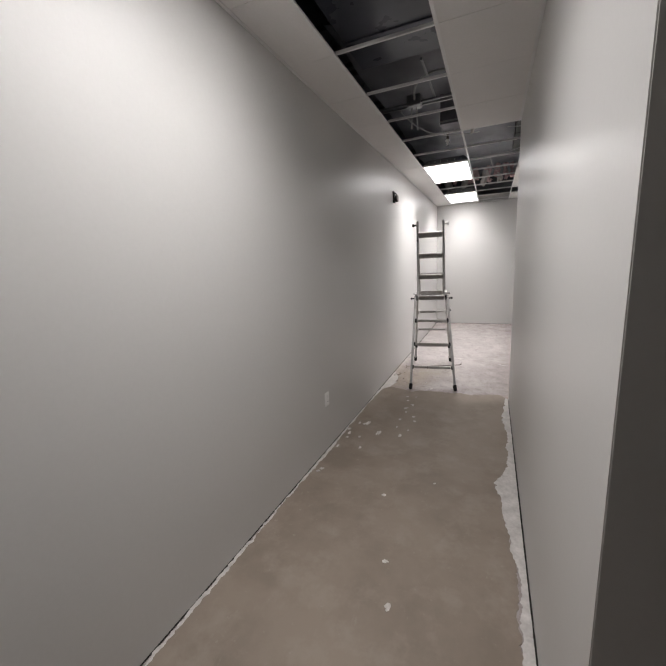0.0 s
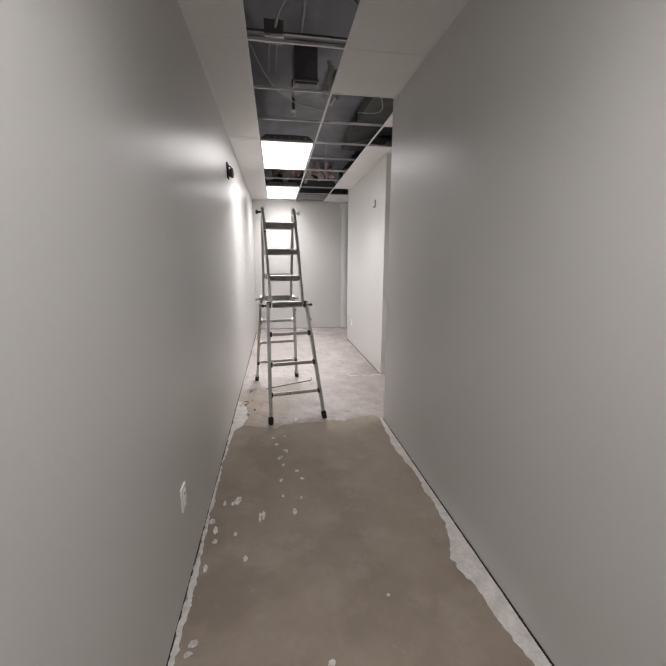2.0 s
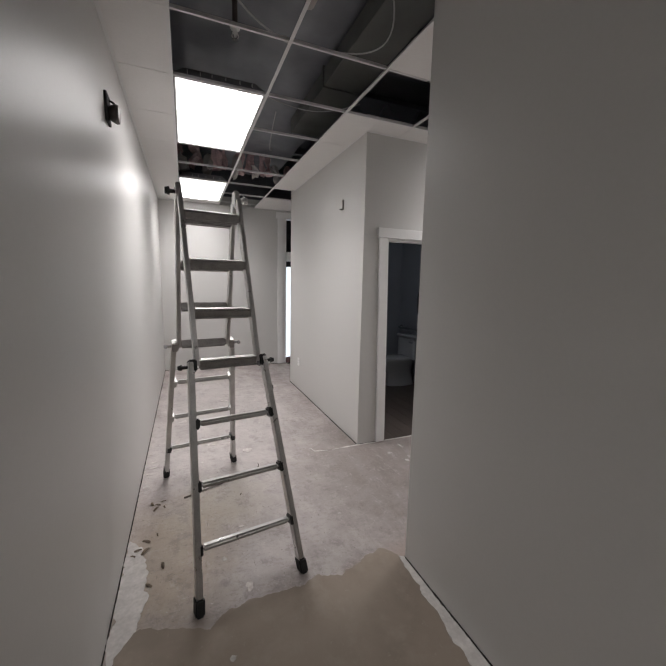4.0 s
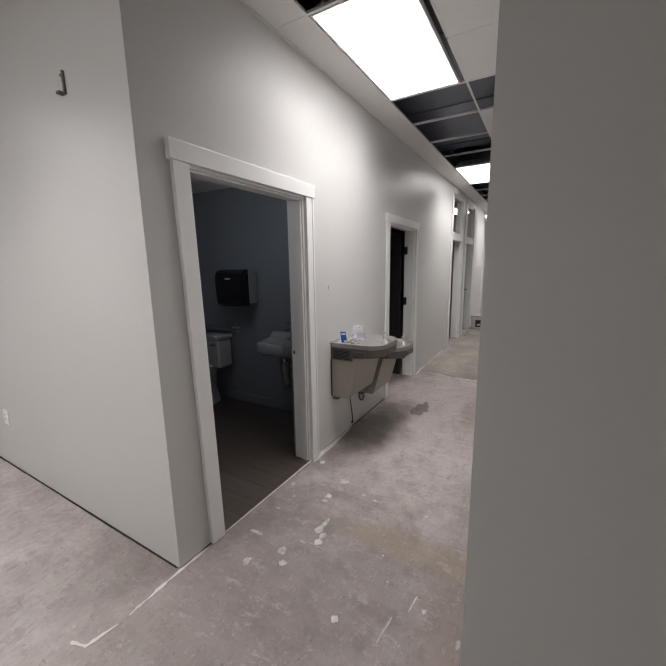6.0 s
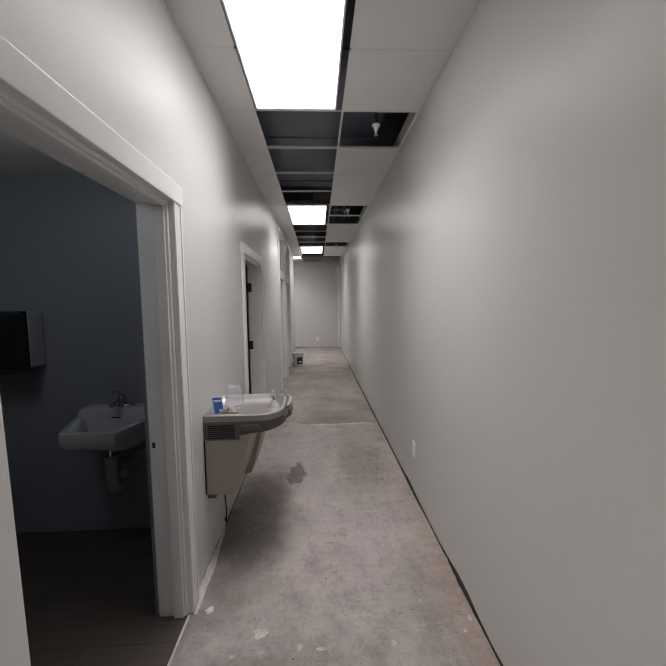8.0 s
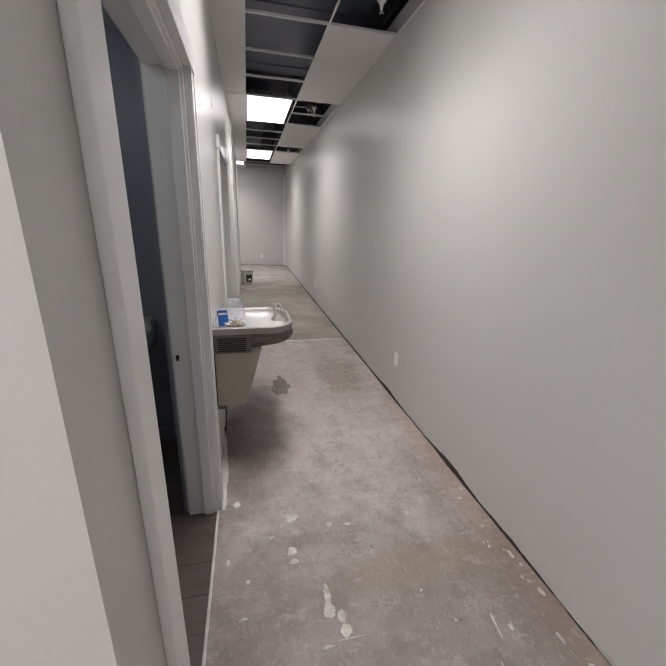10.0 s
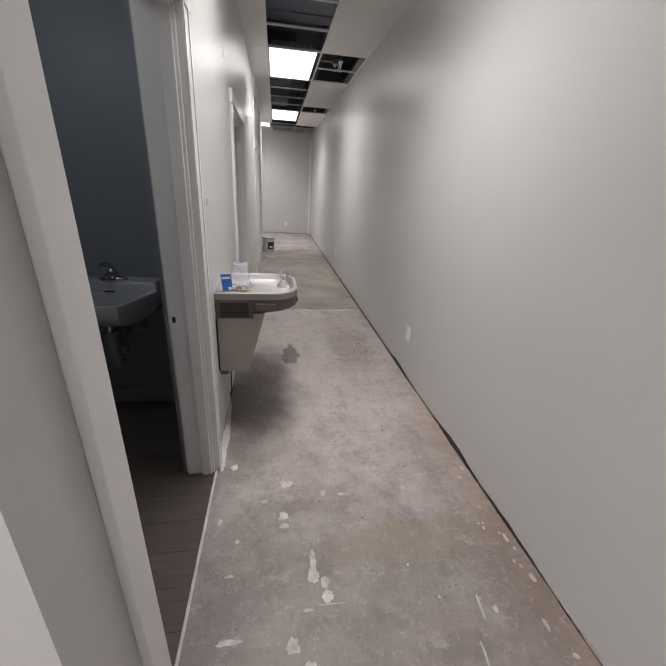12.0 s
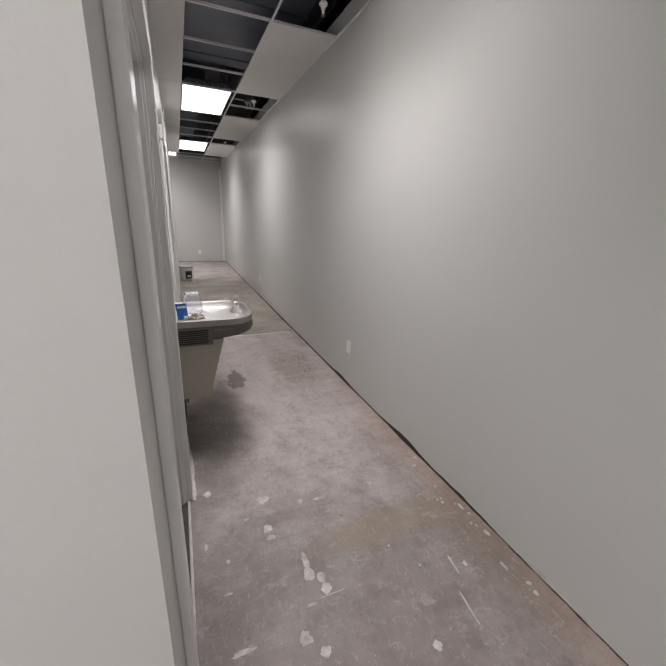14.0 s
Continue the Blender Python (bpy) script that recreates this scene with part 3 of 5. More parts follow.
def scrap(x, y, length, seed):
    """A curled sliver of brown packing card."""
    bm = bmesh.new()
    a = seed * 1.7
    d = Vector((math.cos(a), math.sin(a), 0))
    nrm = Vector((-d.y, d.x, 0))
    rings = []
    for k in range(7):
        u = k / 6 - 0.5
        p = Vector((x, y, 0.0045 + 0.006 * (0.25 - u * u) * 4 * abs(math.sin(seed)))) + d * u * length + nrm * 0.25 * length * u * u * math.cos(seed * 3)
        wd = length * (0.16 - 0.2 * u * u)
        rings.append([p + nrm * wd, p - nrm * wd, p - nrm * wd + Vector((0, 0, 0.0018)), p + nrm * wd + Vector((0, 0, 0.0018))])
    loft(bm, [[tuple(q) for q in r] for r in rings])
    one("scrap", bm, CARD, "small curled brown sliver of scrap on the concrete", "scrap", "scraps by the ladder")


for k, (sx, sy, sl) in enumerate([(-1.40, 1.05, 0.045), (-1.36, 1.03, 0.04), (-1.33, 1.06, 0.035), (-1.37, 0.98, 0.05), (-1.32, 0.99, 0.03), (-1.40, 0.66, 0.05), (-1.44, 0.59, 0.04), (-1.40, 0.57, 0.06), (-1.345, 0.70, 0.03), (-1.46, 0.55, 0.03), (-1.10, 0.98, 0.03), (-0.80, 0.96, 0.02), (-1.30, 0.42, 0.05), (-1.36, 0.30, 0.04)]):
    scrap(sx, sy, sl, 1.1 + k * 2.3)


def foot_tear(name, pts, seed, material, label):
    """A ragged strip on the foot of the corridor's south wall, given as x and height."""
    bm = ragged_sheet(pts, seed, amp=0.004, freq=9, z0=0.0005, z1=0.0022)
    for v in bm.verts:
        v.co = Vector((v.co.x, v.co.z, v.co.y))
    bmesh.ops.recalc_face_normals(bm, faces=bm.faces)
    structure(name, bm, material, label, "wall foot")


foot_tear("wall_foot_gap", [(2.05, 0.006), (1.92, 0.016), (1.72, 0.034), (1.60, 0.031), (1.50, 0.018), (1.38, 0.010), (1.26, 0.014), (1.12, 0.020), (0.98, 0.014), (0.85, 0.008), (0.85, 0.002), (1.4, 0.002), (2.05, 0.002)], 71.0, TORN, "dark gap under the torn lower edge of the drywall")
foot_tear("wall_foot_gap", [(4.3, 0.005), (3.9, 0.010), (3.4, 0.006), (3.0, 0.012), (2.86, 0.030), (2.7, 0.022), (2.5, 0.007), (2.1, 0.005), (2.1, 0.002), (3.2, 0.002), (4.3, 0.002)], 83.0, TORN, "dark gap under the torn lower edge of the drywall")
foot_tear("wall_foot_paper", [(0.76, 0.008), (0.68, 0.022), (0.60, 0.026), (0.50, 0.018), (0.36, 0.014), (0.36, 0.008), (0.6, 0.0075)], 77.0, PLASTER, "torn white paper edge at the foot of the drywall")


# ---- setting: walls ----
def wall_box(name, x0, x1, y0, y1, label, material=PAINT, z1=3.05):
    w = structure(name, boxm(x0, x1, y0, y1, 0.006, z1), material, label)
    part("foot_gap", box(boxm(x0 + 0.002, x1 - 0.002, y0 + 0.002, y1 - 0.002, 0.0, 0.008), x0 - 0.005, x1 + 0.005, y0 - 0.005, y1 + 0.005, 0.0, 0.0012), GAP, w, "dark gap at the foot of the wall")
    return w


GREYWALL = "satin warm grey painted drywall with a dark gap at its foot"
wall_box("wall_west", -1.625, -1.505, -7.12, 5.20, GREYWALL)
core = [(0, -3.55), (4.0, -3.55), (4.0, -3.43), (0.12, -3.43), (0.12, -0.12), (12.10, -0.12), (12.10, 0.0), (0.0, 0.0)]
bm = prism(bmesh.new(), core, 0.006, 3.05)
bmesh.ops.bevel(bm, geom=[e for e in bm.edges if all(abs(v.co.x) < 0.01 for v in e.verts) and abs(e.verts[0].co.z - e.verts[1].co.z) > 1], offset=0.0025, segments=2, affect="EDGES")
core_wall = structure("wall_core_south", bm, PAINT, GREYWALL)
part("foot_gap", prism(bmesh.new(), [(0.002, -3.548), (4.0, -3.548), (4.0, -3.43), (0.12, -3.43), (0.12, -0.12), (12.10, -0.12), (12.10, -0.002), (0.002, -0.002)], 0.0, 0.008), GAP, core_wall, "dark gap at the foot of the wall")
structure("floor_crack_south", ragged_sheet([(0.0, 0.001), (0.0, 0.002), (0.6, 0.002), (0.9, 0.004), (1.3, 0.006), (1.7, 0.009), (2.0, 0.007), (2.3, 0.006), (2.6, 0.014), (2.9, 0.012), (3.2, 0.011), (4.2, 0.013), (5.0, 0.018), (7.0, 0.020), (12.09, 0.012), (12.09, 0.001)], 61.0, amp=0.004, freq=5, z1=0.0016), GAP, "dark gap between the concrete and the wall foot", "floor gap")
structure("floor_crack_hall", ragged_sheet([(-0.001, -3.58), (-0.007, -3.58), (-0.009, -2.0), (-0.007, -0.01), (-0.001, -0.01)], 65.0, amp=0.002, freq=5, z1=0.0052), GAP, "dark gap between the floor and the wall foot", "floor gap")
structure("floor_crack_lobby", ragged_sheet([(0.389, 1.45), (0.384, 1.45), (0.380, 2.1), (0.383, 2.9), (0.379, 3.87), (0.389, 3.87)], 67.0, amp=0.002, freq=5, z1=0.0016), GAP, "dark gap between the floor and the wall foot", "floor gap")
structure("floor_crack_west", ragged_sheet([(-1.504, 5.0), (-1.4985, 5.0), (-1.5, 0.0), (-1.502, -0.5), (-1.5022, -7.0), (-1.504, -7.0)], 66.0, amp=0.002, freq=5, z1=0.0052), GAP, "dark gap between the floor and the wall foot", "floor gap")
structure("floor_crack_end", ragged_sheet([(12.098, 0.02), (12.075, 0.02), (12.06, 0.5), (12.07, 1.0), (12.065, 2.0), (12.075, 3.9), (12.098, 3.9)], 69.0, amp=0.006, freq=4, z1=0.0016), GAP, "dark gap between the floor and the foot of the end wall", "floor gap")
wall_box("wall_room_south", -1.5, 4.12, -7.12, -7.0, GREYWALL)
wall_box("wall_room_east", 4.0, 4.12, -7.0, -3.43, GREYWALL)
wall_box("wall_far_east", 12.10, 12.22, -0.12, 4.12, GREYWALL)
wall_box("wall_far_north", 10.128, 12.10, 4.0, 4.12, GREYWALL)
wall_box("wall_core_west", 0.39, 0.52, 1.57, 3.76, GREYWALL)
wall_box("wall_core_north", 0.39, 4.0, 3.76, 3.88, GREYWALL)
wall_box("wall_lobby_east", 4.0, 4.12, 3.76, 5.20, GREYWALL)
wall_box("wall_far_return", 10.008, 10.128, 1.57, 4.12, GREYWALL)


def wall_with_openings(name, x0, x1, y0, y1, openings, label, z1=3.05):
    """A wall along x with openings (left, right, top)."""
    w = tagged(new(name), label, "wall", kind="structure")
    edges = [x0]
    for a, b, top in openings:
        edges += [a, b]
    edges.append(x1)
    for a, b in zip(edges[::2], edges[1::2]):
        part("wall_panel", boxm(a, b, y0, y1, 0.006, z1), PAINT, w)
        part("foot_gap", box(boxm(a + 0.002, b - 0.002, y0 + 0.002, y1 - 0.002, 0.0, 0.008), a, b, y0 - 0.004, y1, 0.0, 0.0012), GAP, w, "dark gap at the foot of the wall")
    for a, b, top in openings:
        part("wall_header", boxm(a, b, y0, y1, top, z1), PAINT, w)
    return w


D1, D2, D3, D4 = (0.674, 1.602, 2.01), (3.215, 4.15, 1.99), (6.28, 7.16, 2.78), (7.58, 8.42, 2.78)
wall_with_openings("wall_corridor_north", 0.39, 10.128, 1.425, 1.57, [(0.63, D1[1], D1[2]), D2, D3, D4], GREYWALL)
DA = (0.60, 1.55, 2.76)
wall_with_openings("wall_lobby_north", -1.62, 4.12, 5.20, 5.32, [DA], GREYWALL)

# rooms behind the doors
for name, x0, x1, y0, y1, material in [("wall_restroom_west", 0.51, 0.53, 1.57, 3.76, BLUE), ("wall_restroom_north", 0.53, 2.32, 3.74, 3.76, BLUE), ("wall_restroom_east", 2.32, 2.44, 1.57, 3.76, BLUE)]:
    structure(name, boxm(x0, x1, y0, y1, 0, 2.75), material, "dark slate blue painted restroom wall")
structure("wall_restroom_south", box(boxm(0.53, 0.63, 1.57, 1.585, 0, 2.75), D1[1], 2.32, 1.57, 1.585, 0, 2.75), BLUE, "dark slate blue painted restroom wall")
structure("ceiling_restroom", boxm(0.51, 2.44, 1.57, 3.76, 2.36, 2.42), TILE, "plain pale restroom ceiling", "ceiling")
structure("baseboard", boxm(2.306, 2.32, 1.59, 3.74, 0.0, 0.10, 0.003, 1), BLUE, "blue painted baseboard on the restroom wall", "baseboard")
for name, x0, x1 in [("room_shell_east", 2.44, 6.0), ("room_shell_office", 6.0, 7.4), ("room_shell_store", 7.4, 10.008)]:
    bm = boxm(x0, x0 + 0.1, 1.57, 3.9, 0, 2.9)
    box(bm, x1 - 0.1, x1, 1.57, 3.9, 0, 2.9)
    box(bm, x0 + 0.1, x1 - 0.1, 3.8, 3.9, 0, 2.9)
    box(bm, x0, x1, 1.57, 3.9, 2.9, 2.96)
    # wall colour carries the rooms' darkness; the first borrows the deck's tone
    structure(name, bm, DECK if x0 < 3 else ROOMGREY, "plain walls of an unlit room behind the corridor, coloured darker for its shade")


# ---- setting: ceiling ----
def gx(k):
    return 0.08 + M * k


def gy(k):
    return 1.185 + M * k


XL = [gx(k) for k in range(-2, 20)]
YL = [gy(k) for k in range(-13, 7)]
LAMPS = [(gx(-2), gx(-1), gy(-8), gy(-6)), (gx(-2), gx(-1), gy(0), gy(2)), (gx(-2), gx(-1), gy(4), gy(6)), (gx(2), gx(4), gy(-1), gy(0)), (gx(8), gx(10), gy(-1), gy(0)), (gx(14), gx(16), gy(-1), gy(0)), (gx(17), gx(18), gy(0), gy(2))]


def lamp_at(cx, cy):
    for k, (a, b, c, d) in enumerate(LAMPS):
        if a < cx < b and c < cy < d:
            return k + 1
    return 0


def missing(cx, cy):
    if lamp_at(cx, cy):
        return True
    if gx(-2) < cx < gx(-1):
        return gy(-6) < cy < gy(6)
    if gx(-1) < cx < gx(0):
        return cy > gy(-2)
    if gy(-1) < cy < gy(0):
        return cx > 0
    if gy(-2) < cy < gy(-1):
        return gx(4) < cx < gx(5) or gx(8) < cx < gx(10) or gx(13) < cx < gx(14) or cx > gx(17)
    return gy(4) < cy < gy(5) and cx > gx(0)


bm_tile, bm_tee = bmesh.new(), bmesh.new()
for ax0, ax1, ay0, ay1 in [(-1.505, 0.0, -7.0, 0.0), (0.0, 4.0, -7.0, -3.55), (-1.505, 0.39, 0.0, 5.20), (0.39, 12.10, 0.0, 1.425), (0.39, 4.0, 3.88, 5.20), (10.128, 12.10, 1.425, 4.0)]:
    xs = [ax0] + [x for x in XL if ax0 + 0.01 < x < ax1 - 0.01] + [ax1]
    ys = [ay0] + [y for y in YL if ay0 + 0.01 < y < ay1 - 0.01] + [ay1]
    for a, b in zip(xs, xs[1:]):
        for c, d in zip(ys, ys[1:]):
            if not missing((a + b) / 2, (c + d) / 2):
                sag = random.uniform(0, 0.0012)
                box(bm_tile, a + 0.0013, b - 0.0013, c + 0.0013, d - 0.0013, H + 0.001 + sag, H + 0.015)
    for x in xs[1:-1]:
        for c, d in zip(ys, ys[1:]):
            m1, m2 = missing(x - 0.05, (c + d) / 2), missing(x + 0.05, (c + d) / 2)
            if (m1 or m2) and not (lamp_at(x - 0.05, (c + d) / 2) and lamp_at(x - 0.05, (c + d) / 2) == lamp_at(x + 0.05, (c + d) / 2)):
                box(bm_tee, x - 0.0095, x + 0.0095, c, d, H - 0.001, H + 0.003)
                box(bm_tee, x - 0.0015, x + 0.0015, c, d, H + 0.003, H + 0.020)
    for y in ys[1:-1]:
        for a, b in zip(xs, xs[1:]):
            m1, m2 = missing((a + b) / 2, y - 0.05), missing((a + b) / 2, y + 0.05)
            if (m1 or m2) and not (lamp_at((a + b) / 2, y - 0.05) and lamp_at((a + b) / 2, y - 0.05) == lamp_at((a + b) / 2, y + 0.05)):
                box(bm_tee, a + 0.0105, b - 0.0105, y - 0.0072, y + 0.0072, H - 0.0015, H + 0.0025)
                box(bm_tee, a + 0.0105, b - 0.0105, y - 0.0015, y + 0.0015, H + 0.003, H + 0.020)
structure("ceiling", bm_tile, TILE, "white lay-in ceiling boards with many left out", "ceiling")
structure("ceiling_grid", bm_tee, TEE, "white steel tee grid of the suspended ceiling", "ceiling grid")
bm = bmesh.new()
for x0, x1, y0, y1 in [(-1.505, -1.485, -7, 5.20), (-0.02, 0.0, -3.6, -0.06), (0.02, 12.10, 0.0, 0.02), (0.39, 10.128, 1.408, 1.425), (0.38, 0.39, 1.425, 3.88), (-1.48, 4.0, 5.18, 5.20), (12.08, 12.10, 0.02, 4.0)]:
    box(bm, x0, x1, y0, y1, H - 0.002, H + 0.001)
structure("ceiling_wall_angle", bm, TEE, "white wall angle along the edge of the ceiling", "trim")

# the void above it
structure("roof_deck", boxm(-2.2, 12.5, -7.6, 5.4, 3.95, 4.05), DECK, "dark underside of the roof deck", "ceiling")
bm = boxm(-2.2, -2.1, -7.6, 5.4, -0.15, 4.0)
box(bm, 12.4, 12.5, -7.6, 5.4, -0.15, 4.0)
box(bm, -2.2, 12.5, -7.6, -7.5, -0.15, 4.0)
box(bm, -2.2, 12.5, 5.32, 5.4, 3.05, 4.0)
structure("outer_shell", bm, DECK, "plain dark outer walls of the void above the ceiling")


def joist(y):
    t = thing("roof_joist", "dark steel open-web joist under the roof deck", "joist", "roof joists")
    part("top_chord", boxm(-2.0, 12.2, y - 0.03, y + 0.03, 3.88, 3.94), DECK, t)
    part("bottom_chord", boxm(-2.0, 12.2, y - 0.025, y + 0.025, 3.5, 3.54), DECK, t)
    bm = bmesh.new()
    x = -1.9
    while x < 11.8:
        cyl(bm, (x, y, 3.53), (x + 0.25, y, 3.89), 0.011, n=6)
        cyl(bm, (x + 0.25, y, 3.89), (x + 0.5, y, 3.53), 0.011, n=6)
        x += 0.5
    part("web", bm, DECK, t)


for jy in (-2.9, -1.75, -0.6, 0.35, 1.55, 2.75, 3.95, 4.9):
    joist(jy)


def duct(label, x0, x1, y0, y1, z0, z1, material, along="x"):
    t = thing("duct", label, "duct", "ducts above the ceiling")
    part("casing", boxm(x0, x1, y0, y1, z0, z1, 0.01, 2), material, t)
    if along == "x":
        k = x0 + 0.6
        while k < x1 - 0.2:
            part("seam", boxm(k - 0.012, k + 0.012, y0 - 0.012, y1 + 0.012, z0 - 0.012, z1 + 0.012), material, t)
            k += 1.25
    else:
        k = y0 + 0.6
        while k < y1 - 0.2:
            part("seam", boxm(x0 - 0.012, x1 + 0.012, k - 0.012, k + 0.012, z0 - 0.012, z1 + 0.012), material, t)
            k += 1.25


duct("dark wrapped duct above the corridor", 1.75, 5.1, 0.15, 1.4, 3.16, 3.48, DUCT)
# added black box: gives the darkness of the empty void over the lobby
duct("black box standing in for the dark empty void above the lobby", 0.02, 0.36, -0.3, 2.6, 3.25, 3.4, VOID_BLACK, "y")
duct("wide dark wrapped duct over the middle of the hall", -1.3, -0.35, -3.3, -1.02, 3.24, 3.48, DUCT_NAVY, "y")
duct("dark wrapped duct far along the corridor", 6.4, 11.0, 0.8, 1.35, 3.3, 3.48, DUCT)


def ceiling_lamp(x0, x1, y0, y1, power=POWER):
    t = thing("ceiling_light", "lit white flat-panel troffer laid in the ceiling grid", "ceiling light", "ceiling panels", ((x0 + x1) / 2, (y0 + y1) / 2, H))
    hx, hy = (x1 - x0) / 2 - 0.014, (y1 - y0) / 2 - 0.014
    bm = bmesh.new()
    for s in (-1, 1):
        box(bm, -hx, hx, s * hy - 0.010 * (s > 0), s * hy + 0.010 * (s < 0), -0.002, 0.02)
        box(bm, s * hx - 0.010 * (s > 0), s * hx + 0.010 * (s < 0), -hy + 0.010, hy - 0.010, -0.002, 0.02)
    part("frame", bm, TEE, t)
    part("diffuser", boxm(-hx + 0.0105, hx - 0.0105, -hy + 0.0105, hy - 0.0105, 0.003, 0.008), LENS, t, "evenly glowing white diffuser")
    part("housing", loft(bmesh.new(), [[(-hx * f + g, -hy * f + g, z), (hx * f - g, -hy * f + g, z), (hx * f - g, hy * f - g, z), (-hx * f + g, hy * f - g, z)] for f, g, z in ((1, 0, 0.0205), (1, 0.002, 0.03), (1, 0.06, 0.095))]), HOUSING, t, "dark grey steel back of the panel")
    ld = bpy.data.lights.new("panel_light", "AREA")
    ld.shape, ld.size, ld.size_y, ld.energy = "RECTANGLE", 2 * hx - 0.03, 2 * hy - 0.03, power
    ld.color, ld.spread = (1.0, 0.965, 0.965), radians(122)
    lo = new("panel_light", ld)
    lo.matrix_basis = pose(0, 0, -0.004)
    lo.parent = t
    along_y = hy > hx
    e = hy if along_y else hx
    w = hx if along_y else hy
    for s in (-1, 1):
        for k in (-0.72, -0.45, -0.2, 0.1, 0.42, 0.7):
            a = w * k
            p = Vector((a, s * (e - 0.012), 0.05)) if along_y else Vector((s * (e - 0.012), a, 0.05))
            d = Vector((0.0, s, 0)) if along_y else Vector((s, 0.0, 0))
            bm = tube(bmesh.new(), [p, p + d * 0.02 + Vector((0, 0, 0.004)), p + d * 0.024 + Vector((0, 0, -0.016 - 0.008 * abs(k)))], 0.0035, 6)
            part("clip", bm, WHITE_PL, t)


for lamp in LAMPS:
    nudge = 0.034 if lamp[0] > 0 else 0.0
    ceiling_lamp(lamp[0], lamp[1], lamp[2] + nudge, lamp[3], power=POWER * (0.60 if lamp[3] < 0 else 0.95 if lamp[3] > 4 and lamp[0] < 0 else 1.2 if lamp[0] < 0 else 0.92))


def sprinkler(x, y, drop=2.865):
    t = thing("fire_sprinkler", "white pendent sprinkler head in a gap of the ceiling", "sprinkler", "sprinkler heads", (x, y, drop))
    part("drop_pipe", cyl(bmesh.new(), (0, 0, 0.05), (0, 0, 0.55), 0.016, n=12), BRASS, t, "dark steel drop pipe")
    part("cup", lathe(bmesh.new(), [(0.012, 0.052), (0.028, 0.048), (0.031, 0.036), (0.028, 0.03), (0.012, 0.03)], 20), WHITE_PL, t, soft=True)
    part("body", lathe(bmesh.new(), [(0.013, 0.03), (0.015, 0.01), (0.010, 0.0), (0.006, -0.02)], 14), WHITE_PL, t, soft=True)
    bm = bmesh.new()
    tube(bm, curve_pts((0.012, 0, 0.008), (0.024, 0, -0.004), (0.02, 0, -0.024), (0.003, 0, -0.028), 6), 0.0035, 6)
    tube(bm, curve_pts((-0.012, 0, 0.008), (-0.024, 0, -0.004), (-0.02, 0, -0.024), (-0.003, 0, -0.028), 6), 0.0035, 6)
    part("yoke", bm, WHITE_PL, t, soft=True)
    part("deflector", cyl(bmesh.new(), (0, 0, -0.03), (0, 0, -0.027), 0.017, n=16), CHROME, t)


for sx, sy in [(2.80, 0.285), (5.35, 0.29), (8.55, 0.29), (11.25, 0.30)]:
    sprinkler(sx, sy)
sprinkler(-0.80, 0.93, 3.09)
one("sprinkler_pipe", tube(bmesh.new(), [(0.2, 0.29, 3.44), (5.0, 0.29, 3.44), (11.6, 0.29, 3.44)], 0.026, 12), BRASS, "dark steel sprinkler main above the corridor ceiling", "pipe", soft=True)

# cables and batts in the void above the hall
one("cable", tube(bmesh.new(), curve_pts((-0.99, -0.30, 3.21), (-0.95, -0.72, 3.26), (-0.68, -0.78, 3.26), (-0.42, -0.60, 3.2)), 0.010), CABLE, "grey flexible conduit looped above the ceiling", "cable", "cables above the ceiling", soft=True)
one("cable", tube(bmesh.new(), curve_pts((-1.02, -0.25, 3.16), (-1.06, -0.20, 3.10), (-1.035, -0.17, 3.06), (-1.05, -0.15, 2.99)), 0.008), CABLE, "pale cable whip hanging from a junction box", "cable", "cables above the ceiling", soft=True)
one("cable", tube(bmesh.new(), curve_pts((-0.98, -0.25, 3.16), (-0.985, -0.17, 3.12), (-1.0, -0.13, 3.05), (-0.99, -0.11, 2.98)), 0.008), CABLE, "pale cable whip hanging from a junction box", "cable", "cables above the ceiling", soft=True)
one("cable", tube(bmesh.new(), curve_pts((-1.18, -0.1, 3.2), (-1.05, 0.4, 3.08), (-0.85, 0.75, 3.1), (-0.42, 1.05, 3.2)), 0.006), CABLE, "thin grey cable slung across the ceiling void", "cable", "cables above the ceiling", soft=True)
one("cable", tube(bmesh.new(), curve_pts((-0.5, 1.4, 3.0), (-0.2, 1.5, 2.99), (0.0, 1.6, 3.02), (0.3, 1.4, 3.1)), 0.004), CABLE, "thin grey cable slung across the ceiling void", "cable", "cables above the ceiling", soft=True)
one("cable", tube(bmesh.new(), curve_pts((-0.15, 0.2, 3.16), (0.1, 0.4, 3.0), (0.15, 0.7, 3.05), (-0.1, 0.95, 3.17)), 0.005), CABLE, "thin grey cable slung across the ceiling void", "cable", "cables above the ceiling", soft=True)
one("cable", tube(bmesh.new(), curve_pts((-0.3, 1.95, 3.15), (-0.28, 2.4, 2.99), (-0.2, 2.7, 3.0), (-0.1, 3.0, 3.2)), 0.005), CABLE, "thin grey cable slung across the ceiling void", "cable", "cables above the ceiling", soft=True)
t = thing("junction_box", "grey steel junction box hung in the ceiling void", "junction box", at=(-1.0, -0.245, 3.21))
part("box_body", boxm(-0.07, 0.07, -0.06, 0.06, -0.05, 0.05, 0.006, 1), GALV, t)
part("cover", boxm(-0.066, 0.066, -0.056, 0.056, -0.054, -0.05), GALV, t)
t = thing("junction_box", "small grey junction box with two pale whips above the corridor", "junction box", at=(5.85, 0.27, 3.03))
part("box_body", boxm(-0.05, 0.05, -0.05, 0.05, -0.03, 0.03, 0.004, 1), GALV, t)
